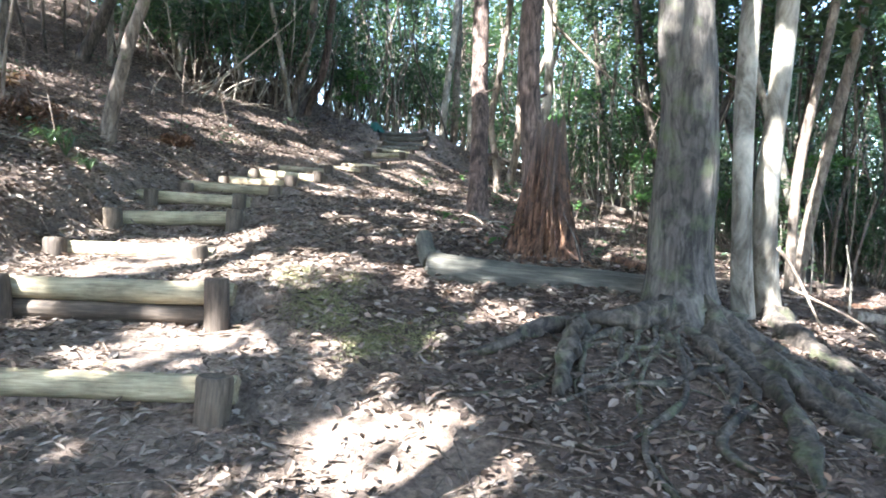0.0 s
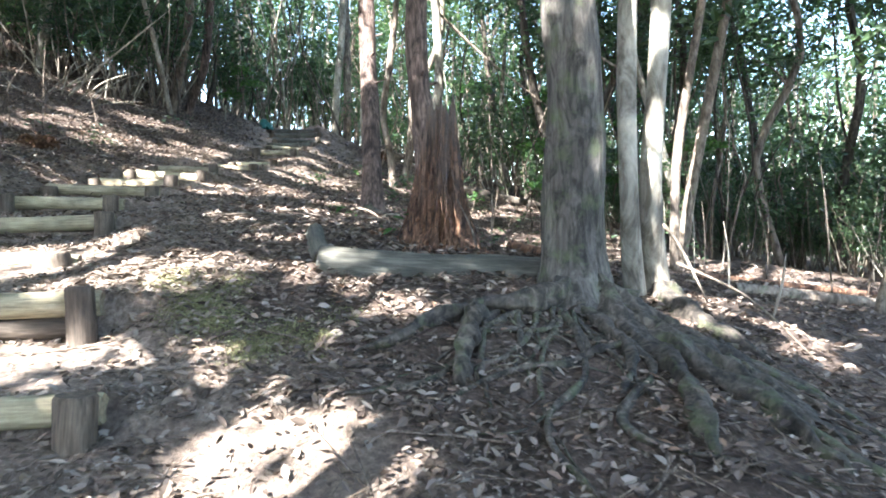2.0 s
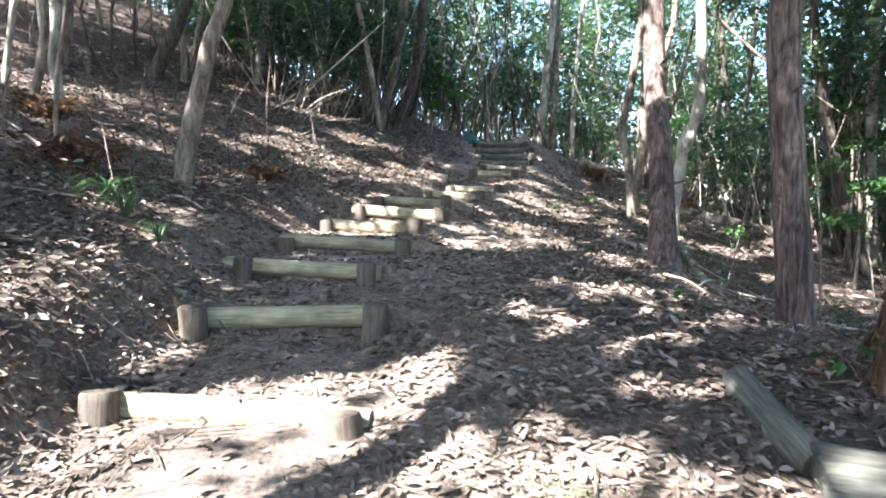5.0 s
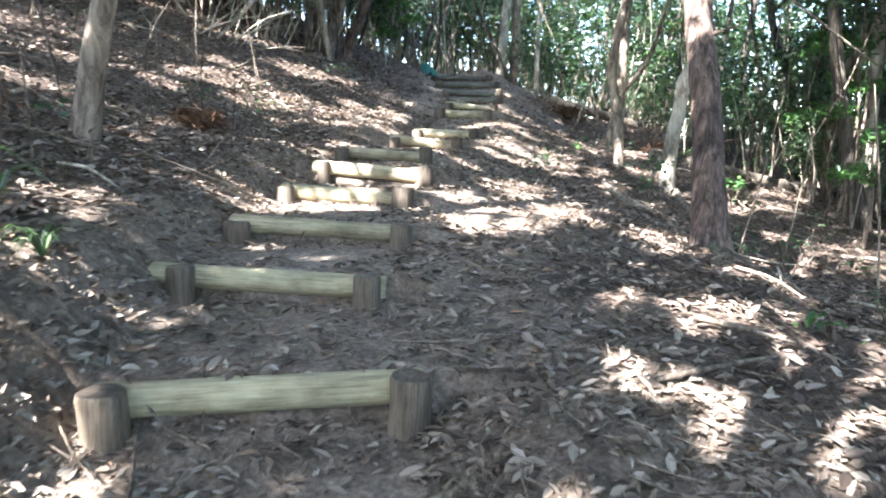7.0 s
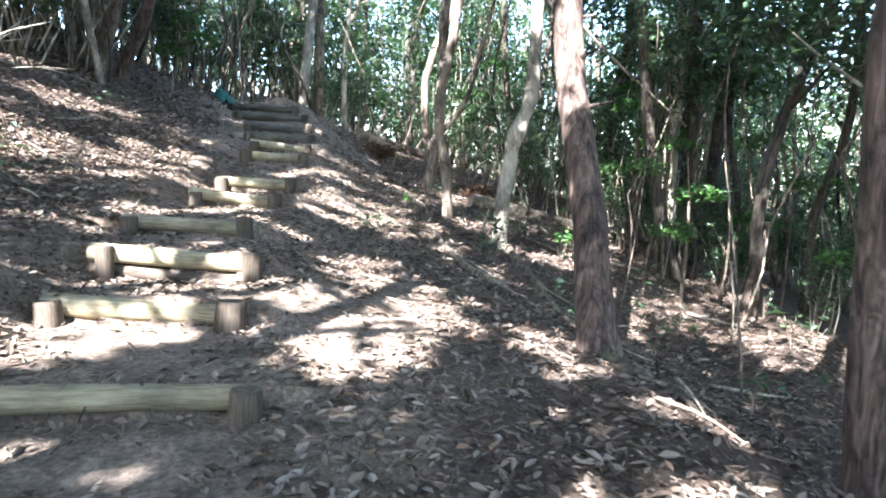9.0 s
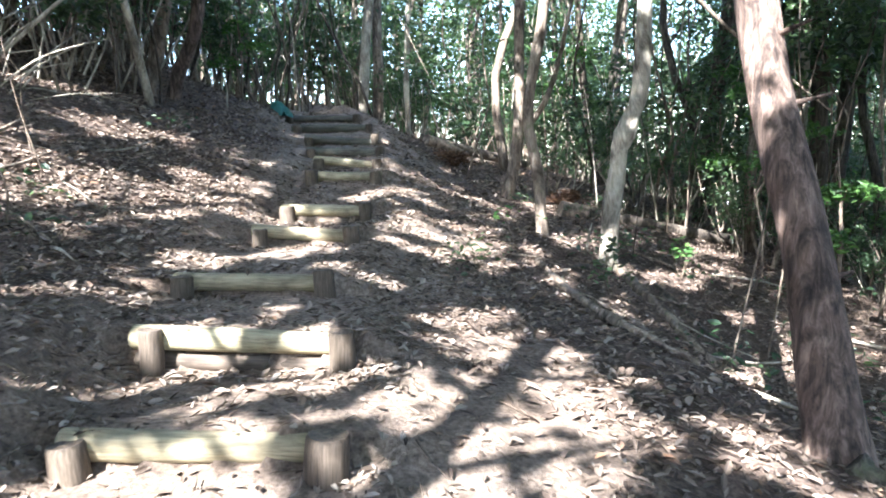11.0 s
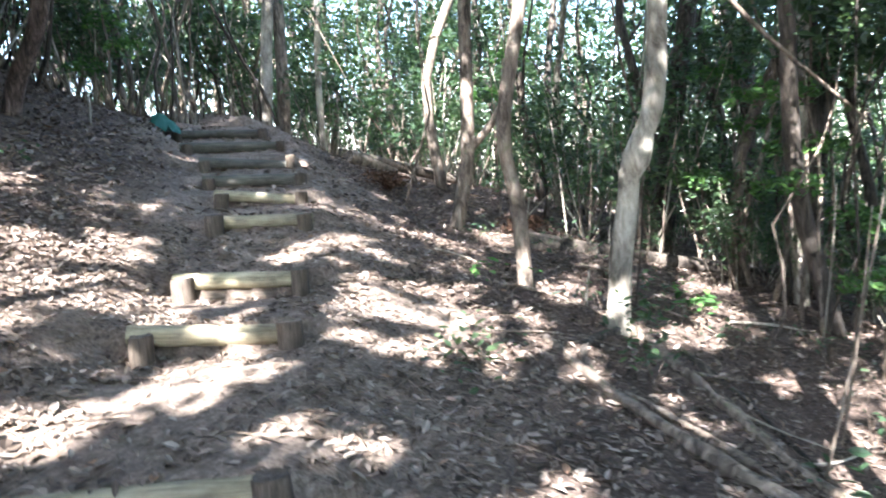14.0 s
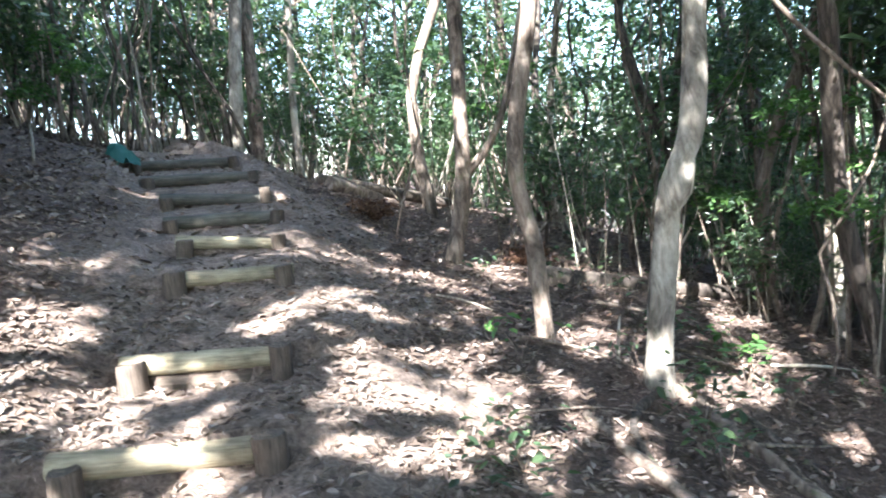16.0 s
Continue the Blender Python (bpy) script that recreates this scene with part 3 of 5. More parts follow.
for _k in range(130):
    _x, _y = random.uniform(-7.5, 4.5), random.uniform(1.5, 19)
    if -3.0 < _x < -1.5 and (10.2 < _y < 10.9 or 6.2 < _y < 7.2):      # treads that lie in shade
        continue
    OPEN.append((_x, _y, gz(_x, _y), random.choice((0.0, 0.0, 0.0, 0.02, 0.05, 0.1))))
for _k in range(22):
    _x, _y = random.uniform(-0.5, 1.2), random.uniform(10.0, 12.6)
    OPEN.append((_x, _y, gz(_x, _y), random.choice((0.0, 0.02, 0.05))))
SUN_NP = np.array(SUN)


SIDE_A = np.cross(SUN_NP, (0, 0, 1.0))
SIDE_A /= np.linalg.norm(SIDE_A)
SIDE_B = np.cross(SIDE_A, SUN_NP)


def shaded(C):
    """The leaf places that stand in none of the open shafts; the shafts are ragged, and stray leaves hang in them."""
    rng = np.random.default_rng(len(C))
    ok = np.ones(len(C), bool)
    for i, (x, y, z, r) in enumerate(OPEN):
        D = C - (x, y, z)
        a, b = D @ SIDE_A, D @ SIDE_B
        t = np.arctan2(b, a)
        edge = (r * 1.15 + 0.07) * (1 + 0.28 * np.sin(2 * t + 1.7 * i) + 0.22 * np.sin(3 * t + 2.3 * i) + 0.2 * np.sin(5 * t + 0.9 * i))
        ok &= ~((a * a + b * b < edge * edge) & (D @ SUN_NP > 0))
    return C[ok | (rng.uniform(0, 1, len(C)) < 0.03)]


def clump_points(rng, centre, size, clumps, per, spread):
    """Leaf places in ragged clumps within an ellipsoid."""
    K = rng.normal(0, 1, (clumps, 3))
    K /= np.linalg.norm(K, axis=1)[:, None]
    K *= (rng.uniform(0.25, 1.0, clumps) ** 0.6)[:, None] * np.array(size)
    P = np.repeat(K, per, axis=0) + rng.normal(0, 1, (clumps * per, 3)) * np.array(spread)
    return K + np.array(centre), P + np.array(centre)


def stem(name, parent, pts, radii, mat, rng, sides=12, step=0.14, rough=0.06, ridges=0, label="", flare=0.0):
    P = np.array(pts, float)
    ln = np.linalg.norm(np.diff(P, axis=0), axis=1).sum()
    n = max(6, min(70, int(ln / step)))
    line = bend(P, n)
    fl = None
    if flare:
        h = line[:, 2] - line[0, 2]
        fl = flare * np.exp(-np.maximum(h - 0.12, 0) / 0.16)
    V, F = tube(line, radii, sides, rough, ridges, rng, True, fl)
    return child(name, tri_mesh(name, V, F, mat), parent, label)


def tree(name, pts, radii, bark, label, seed, leaf=None, height=10.0, crown=(1.6, 1.6, 2.0), clumps=60, per=45, size=(0.1, 0.045), limbs=4,
         ridges=0, rough=0.06, sides=12, flare=0.0, gaps=False, low=0.0, group="", twigs=(), stubs=0, knot=None):
    """A tree: stem through the points, then on upward to its height; limbs into the crown; a crown of leaf clumps."""
    rng = np.random.default_rng(seed)
    base = np.array(pts[0], float)
    base[2] = gz(base[0], base[1]) - 0.12
    P = [np.zeros(3)] + [np.array(p, float) - base for p in pts[1:]]
    d = P[-1] - P[-2]
    d = d / np.linalg.norm(d) * 0.5 + np.array([0, 0, 0.8])
    while P[-1][2] < height - 0.6:
        d = d * (1, 1, 1) + rng.normal(0, 0.09, 3) * (1, 1, 0)
        P.append(P[-1] + d / np.linalg.norm(d) * 1.4)
    ob = thing(name, base, label, "tree", group)
    rad = list(radii) + [radii[-1] * 0.75, radii[-1] * 0.3]
    hs = np.array([p[2] for p in P])
    stem("trunk", ob, P, rad, bark, rng, sides, 0.16, rough, ridges, "", flare)
    for k in range(stubs):
        h = rng.uniform(0.7, 3.4)
        s = np.array([np.interp(h, hs, [p[a] for p in P]) for a in (0, 1)] + [h])
        a = rng.uniform(-3.0, 0.2)
        d = np.array([math.cos(a), math.sin(a), 0.25])
        r = np.interp(h, [0, 3.5], [radii[0], radii[-1]])
        stem("branch_stub", ob, [s + d * r * 0.6, s + d * (r + 0.03), s + d * (r + rng.uniform(0.05, 0.16))], [0.02, 0.014, 0.008], bark, rng, 7, 0.03, 0.1)
    if leaf is None:
        return ob
    top = P[-1]
    K, C = clump_points(rng, top + (0, 0, -0.3 * crown[2]), crown, clumps, per, (0.24, 0.24, 0.16))
    if low:
        K2, C2 = clump_points(rng, (top[0] * 0.6, top[1] * 0.6, low + 1.2), (1.3, 1.3, 1.0), 14, 45, (0.22, 0.22, 0.13))
        K, C = np.vstack([K, K2]), np.vstack([C, C2])
    for k in range(limbs):
        tip = K[rng.integers(len(K))]
        f = rng.uniform(0.5, 0.85)
        h = hs[-1] * f
        s = np.array([np.interp(h, hs, [p[a] for p in P]) for a in (0, 1)] + [h])
        tip = np.where(tip[2] < h, tip + (0, 0, h - tip[2] + 0.3), tip) if tip[2] < h else tip
        stem("limb", ob, [s, s * 0.5 + tip * 0.5 + rng.normal(0, 0.12, 3), tip], [radii[-1] * 0.42, radii[-1] * 0.26, 0.008], bark, rng, 7, 0.25)
    for a, b, c, r in twigs:
        stem("branch", ob, [np.array(a) - base, np.array(b) - base, np.array(c) - base], [r, r * 0.75, r * 0.35], M_TAN, rng, 7, 0.12)
    if knot:
        k0, k1, k2, kr = knot
        stem("knot", ob, [np.array(k0) - base, np.array(k1) - base, np.array(k2) - base], [kr * 0.6, kr * 0.9, kr, kr * 0.85, kr * 0.55], bark, rng, 14, 0.06, 0.14)
    if gaps:
        C = shaded(C + base) - base
    V, F = blades(C, rng, *size)
    child("crown", tri_mesh("crown", V, F, leaf, False), ob)
    return ob


def at(x, y, up=0.0):
    return (x, y, gz(x, y) + up)


# --- the trees beside the trail ---
tree("cedar_tree", [(1.42, 3.9, 0.7), (1.42, 3.9, 1.3), (1.42, 3.88, 1.96), (1.37, 3.88, 2.61)], [0.19, 0.165, 0.15, 0.143], M_CEDAR,
     "large grey cedar trunk with spreading roots on a bank", 11, M_LEAFD, 10.5, (3.5, 3.5, 1.5), 220, 55, (0.18, 0.1), gaps=True, ridges=14, rough=0.05, sides=28, flare=0.8)
tree("cedar_tree", [(0.44, 8.42, 1.3), (0.45, 8.75, 2.3), (0.44, 9.1, 3.3)], [0.125, 0.108, 0.1], M_RED,
     "slender reddish cedar with peeling bark beside the steps", 12, M_LEAFD, 10.5, (3.5, 3.5, 1.5), 220, 55, (0.18, 0.1), gaps=True, ridges=10, rough=0.05, sides=20, flare=0.3, stubs=5)
tree("cedar_tree", [(1.0, 6.86, 1.1), (0.89, 6.86, 2.2), (0.83, 6.86, 3.3)], [0.12, 0.105, 0.1], M_RED,
     "straight brown cedar trunk behind a rotten stump", 13, M_LEAFD, 10.5, (4.3, 4.3, 1.4), 320, 55, (0.18, 0.1), gaps=True, ridges=10, rough=0.05, sides=20, flare=0.25, stubs=5)
tree("tree", [(2.1, 4.5, 0.66), (2.02, 4.48, 1.7), (2.02, 4.47, 2.9)], [0.07, 0.064, 0.06], M_PALE,
     "pale smooth stem of a twin-stemmed tree in sunlight", 14, M_LEAF, 9, (1.5, 1.5, 1.8), 60, 45, flare=0.3)
tree("tree", [(2.3, 4.55, 0.63), (2.23, 4.55, 1.5), (2.3, 4.55, 2.9)], [0.085, 0.07, 0.066], M_PALE,
     "pale smooth twin stem with flared mossy foot", 15, M_LEAF, 9.5, (1.5, 1.5, 1.8), 60, 45, flare=0.45)
tree("tree", [(4.27, 8.02, 0.5), (4.3, 8.02, 2.0), (4.62, 8.02, 4.05)], [0.06, 0.055, 0.045], M_TAN, "thin brown tree leaning over the slope", 16, M_LEAF, 9, (3.2, 3.2, 1.4), 170, 50, (0.18, 0.1), low=3.0, gaps=True)
tree("tree", [(4.65, 8.6, 0.5), (4.85, 8.6, 1.7), (5.35, 8.6, 4.27)], [0.08, 0.07, 0.055], M_TAN, "thin grey leaning tree on the slope", 17, M_LEAF, 9.5, (3.2, 3.2, 1.4), 170, 50, (0.18, 0.1), low=3.2, gaps=True)
tree("tree", [(-4.12, 8.0, 2.0), (-4.0, 8.0, 2.6), (-3.82, 8.0, 3.3), (-3.62, 8.0, 4.0)], [0.088, 0.076, 0.07, 0.065], M_TAN,
     "leaning greyish-brown tree on the leafy bank", 18, M_LEAF, 10, (4.3, 4.3, 1.4), 320, 55, (0.18, 0.1), gaps=True, flare=0.35)
tree("tree", [(-6.8, 16.8, 4.7), (-6.65, 16.8, 5.8), (-6.5, 16.85, 6.8)], [0.12, 0.11, 0.1], M_PALE, "pale tree trunk high on the bank", 19, M_LEAF, 9, (2.8, 2.8, 1.5), 150, 55, (0.18, 0.1), gaps=True)
tree("tree", [(-6.95, 10.3, 3.2), (-7.02, 10.3, 3.9), (-6.98, 10.3, 4.6)], [0.075, 0.07, 0.06], M_PALE, "pale thin tree with patchy bark on the bank", 20, M_LEAF, 9.5, (3.0, 3.0, 1.5), 180, 55, (0.18, 0.1), gaps=True)
tree("tree", [(-6.3, 8.9, 2.9), (-6.1, 8.9, 3.8), (-6.2, 8.95, 4.8)], [0.05, 0.045, 0.04], M_TAN, "thin brown sapling on the bank", 21, M_LEAF, 7, gaps=True)
tree("tree", [(1.6, 12.95, 1.5), (1.63, 12.93, 2.1), (1.7, 12.93, 2.6), (1.74, 12.9, 3.0), (1.92, 12.86, 3.45), (1.95, 12.84, 4.3)], [0.108, 0.098, 0.09, 0.092, 0.078, 0.072], M_PALE,
     "pale crooked tree with a swollen knee in its stem", 22, M_LEAF, 10, (2.4, 2.4, 2), 110, 60, gaps=True,
     knot=((1.7, 12.92, 2.78), (1.76, 12.88, 2.98), (1.86, 12.86, 3.2), 0.108),
     twigs=[((1.97, 12.86, 5.1), (2.9, 12.82, 4.25), (4.1, 12.4, 3.2), 0.03)], flare=0.35)
tree("tree", [(1.12, 13.75, 1.78), (1.06, 13.75, 2.5), (0.93, 13.77, 3.3), (1.1, 13.7, 4.5)], [0.075, 0.07, 0.065, 0.06], M_TAN,
     "slim grey tree with a sunlit foot", 23, M_LEAF, 9, flare=0.2)
tree("tree", [(1.58, 16.5, 2.1), (1.78, 16.44, 3.1), (1.82, 16.43, 5.2)], [0.1, 0.09, 0.07], M_TAN, "grey tree forking low into two stems", 24, M_LEAF, 9.5,
     twigs=[((1.76, 16.44, 3.05), (2.3, 16.26, 3.9), (2.75, 16.1, 6.0), 0.06)], flare=0.2)
tree("tree", [(5.2, 13.95, 1.1), (5.12, 13.98, 2.8), (5.1, 14, 4.8)], [0.095, 0.085, 0.075], M_PALE, "straight pale tree on the lower slope", 25, M_LEAF, 10, (3.2, 3.2, 1.4), 170, 50, (0.18, 0.1), low=2.2, gaps=True)
tree("tree", [(8.15, 17.5, 1.6), (8.1, 17.5, 4), (8.04, 17.54, 5.8)], [0.12, 0.11, 0.1], M_DARK, "dark straight tree deep in the wood", 26, M_LEAFD, 11, low=3.0)
tree("tree", [(5.73, 17.1, 1.6), (5.97, 17.0, 4.2), (6.13, 16.95, 5.5)], [0.16, 0.15, 0.13], M_DARK, "dark leaning trunk deep in the wood", 27, M_LEAFD, 11, low=3.4)
tree("tree", [(-3.97, 16.9, 3.8), (-3.6, 16.8, 5.1), (-3.4, 16.7, 6.4)], [0.11, 0.1, 0.085], M_TAN, "brown tree leaning over the upper bank", 28, M_LEAFD, 9)
tree("tree", [(-3.68, 17.4, 3.8), (-3.54, 17.36, 4.2), (-3.23, 17.25, 4.9)], [0.11, 0.1, 0.09], M_RED, "reddish-brown leaning trunk on the upper bank", 29, M_LEAFD, 9)
tree("tree", [(5.98, 14.35, 1.1), (5.74, 14.4, 4.1), (5.76, 14.42, 5.5)], [0.125, 0.11, 0.1], M_DARK, "dark slim tree on the lower slope", 30, M_LEAFD, 10, low=3)
tree("tree", [(6.82, 15.15, 1.2), (6.98, 15.1, 3.5), (7.13, 15.04, 5.8)], [0.13, 0.115, 0.1], M_DARK, "dark tree leaning outward over the slope", 31, M_LEAFD, 10, low=3)
tree("tree", [(0.75, 20.6, 3.1), (0.72, 20.6, 4.4), (0.8, 20.6, 6)], [0.07, 0.06, 0.05], M_PALE, "pale thin tree on the crest beyond the steps", 32, M_LEAF, 9)
tree("tree", [(-0.15, 21.6, 3.6), (-0.05, 21.6, 5), (0.15, 21.6, 7)], [0.12, 0.11, 0.09], M_PALE, "pale sunlit tree on the crest beyond the steps", 33, M_LEAF, 10)
tree("tree", [(0.25, 21.9, 3.6), (0.3, 21.9, 5), (0.3, 21.9, 7)], [0.13, 0.12, 0.1], M_TAN, "grey tree on the crest beyond the steps", 34, M_LEAF, 10)

# --- the trees behind and beside the way that shade it ---
SHADERS = [(-4.5, -1.5), (-7.0, 1.5), (-1.6, -3.4), (-9.2, 5.2), (-6.4, 5.0), (-10.5, 9.5), (-8.4, 12.4), (2.6, -2.2), (-5.2, -5.6), (-12.5, 2.2), (-9.2, -2.4), (4.6, 1.4), (-3.9, 1.7), (-5.3, 4.3), (-2.7, -0.6), (1.2, -4.6), (5.4, -2.0), (-13, 7.4), (-11.6, 14.6)]
for i_sh, (sx, sy) in enumerate(SHADERS):
    sz = gz(sx, sy)
    tree("tree", [(sx, sy, sz), (sx + 0.1, sy, sz + 2), (sx, sy + 0.1, sz + 4)], [0.13, 0.11, 0.1], (M_TAN, M_DARK, M_PALE)[i_sh % 3],
         "tall evergreen tree shading the trail", 60 + i_sh, M_LEAF, 8.5, (3.1, 3.1, 1.5), 200, 52, (0.2, 0.11), 7, gaps=True, group="shade trees")


# --- the wood around: a few kinds, repeated ---
def wood_tree(kind, seed):
    rng = np.random.default_rng(seed)
    bark = (M_DARK, M_TAN, M_DARK, M_TAN, M_DARK, M_PALE)[kind % 6]
    leaf = (M_LEAF, M_LEAF, M_LEAFD)[kind % 3]
    ob = thing("tree", (0, 0, 0), ("dark thin woodland tree", "brownish thin woodland tree", "dark woodland tree", "slender crooked woodland tree", "dark leaning woodland tree",
                                    "pale crooked woodland sapling")[kind % 6] + " with ragged evergreen leaves", "tree", "trees of the surrounding wood")
    h = rng.uniform(7, 9.5)
    r = rng.uniform(0.055, 0.1)
    lean = rng.normal(0, 0.35, 2)
    P = [np.zeros(3)]
    for k in range(1, 7):
        f = k / 6
        P.append(np.array([lean[0] * f * 2 + rng.normal(0, 0.2), lean[1] * f * 2 + rng.normal(0, 0.2), h * f]))
    P[0][2] = -0.25
    stem("trunk", ob, P, [r, r * 0.9, r * 0.75, r * 0.5, 0.012], bark, rng, 7, 0.5, 0.06)
    C = []
    for k in range(5):
        f = rng.uniform(0.25, 0.9)
        s = np.array([np.interp(f * h, [p[2] for p in P], [p[a] for p in P]) for a in (0, 1)] + [f * h])
        a = rng.uniform(0, 6.28)
        tip = s + np.array([math.cos(a), math.sin(a), rng.uniform(0.3, 0.9)]) * rng.uniform(0.7, 1.5)
        stem("limb", ob, [s, (s + tip) / 2 + rng.normal(0, 0.08, 3), tip], [r * 0.4, r * 0.25, 0.006], bark, rng, 5, 0.4)
        C.append(clump_points(rng, tip, (0.7, 0.7, 0.45), 10, 21, (0.2, 0.2, 0.14))[1])
    C.append(clump_points(rng, P[-1], (1.5, 1.5, 2.2), 30, 18, (0.26, 0.26, 0.18))[1])
    V, F = blades(np.vstack(C), rng, 0.16, 0.07)
    child("crown", tri_mesh("crown", V, F, leaf, False), ob)
    return ob


def thicket(kind, seed):
    """An understorey bush: several thin stems with open foliage."""
    rng = np.random.default_rng(seed)
    ob = thing("bush", (0, 0, 0), "tall open evergreen bush with thin bare stems", "bush", "bushes of the understorey")
    C = []
    for k in range(6):
        a = rng.uniform(0, 6.28)
        b0 = np.array([math.cos(a), math.sin(a), 0]) * 0.25 + (0, 0, -0.15)
        tip = b0 + np.array([rng.normal(0, 0.6), rng.normal(0, 0.6), rng.uniform(1.8, 3.6)])
        stem("stem", ob, [b0, (b0 + tip) / 2 + rng.normal(0, 0.15, 3), tip], [0.02, 0.014, 0.004], (M_TAN, M_PALE)[k % 2], rng, 5, 0.4)
        for f in (0.5, 0.75, 1.0):
            C.append(clump_points(rng, b0 + (tip - b0) * f, (0.35, 0.35, 0.25), 4, 11, (0.14, 0.14, 0.08))[1])
    V, F = blades(np.vstack(C), rng, 0.155, 0.06)
    child("foliage", tri_mesh("foliage", V, F, (M_LEAF, M_LEAFD)[kind % 2], False), ob)
    return ob


def sapling(kind, seed):
    """A thin bare stem with a small tuft of leaves high up."""
    rng = np.random.default_rng(seed)
    bark = (M_TAN, M_DARK, M_PALE, M_TAN, M_DARK, M_PALE)[kind]
    ob = thing("sapling", (0, 0, 0), ("thin brown bare-stemmed sapling", "thin dark bare-stemmed sapling", "thin pale bare-stemmed sapling", "thin brown bare-stemmed sapling", "thin dark bare-stemmed sapling", "thin pale bare-stemmed sapling")[kind] + " in the thicket", "tree", "saplings of the thicket")
    h = rng.uniform(4.5, 7)
    lean = rng.normal(0, 0.5, 2)
    P = [np.array([lean[0] * f + rng.normal(0, 0.15) * (f > 0), lean[1] * f + rng.normal(0, 0.15) * (f > 0), h * f - 0.2]) for f in np.linspace(0, 1, 7)]
    r = rng.uniform(0.018, 0.045)
    stem("trunk", ob, P, [r, r * 0.8, r * 0.35], bark, rng, 6, 0.5, 0.08)
    K, C = clump_points(rng, P[-1], (0.7, 0.7, 0.8), 14, 24, (0.16, 0.16, 0.1))
    V, F = blades(C, rng, 0.12, 0.055)
    child("crown", tri_mesh("crown", V, F, M_LEAFD if kind % 2 else M_LEAF, False), ob)
    return ob


def near_way(x, y, room):
    u = x - np.interp(y, FINE, XC_F)
    return -1.9 - room < u < 1.6 + room and -4 < y < 20.5


def wooded(x, y, room):
    """Whether a tree of the surrounding wood may stand here."""
    if near_way(x, y, room):
        return False
    if -7.2 < x < -2 and 2 < y < 15.2:            # the open leafy bank
        return False
    if x <= -7.2 and y < 12.5:
        return False
    if 0.0 < x < 4.4 and y < 16.4:                # the open slope beside the trail
        return False
    if x < -5.5 and y < 17 and (x * 7.3 + y * 3.1) % 1.0 < 0.35:      # thinner growth at the head of the bank
        return False
    return not (y < 4.5 and x < 7)


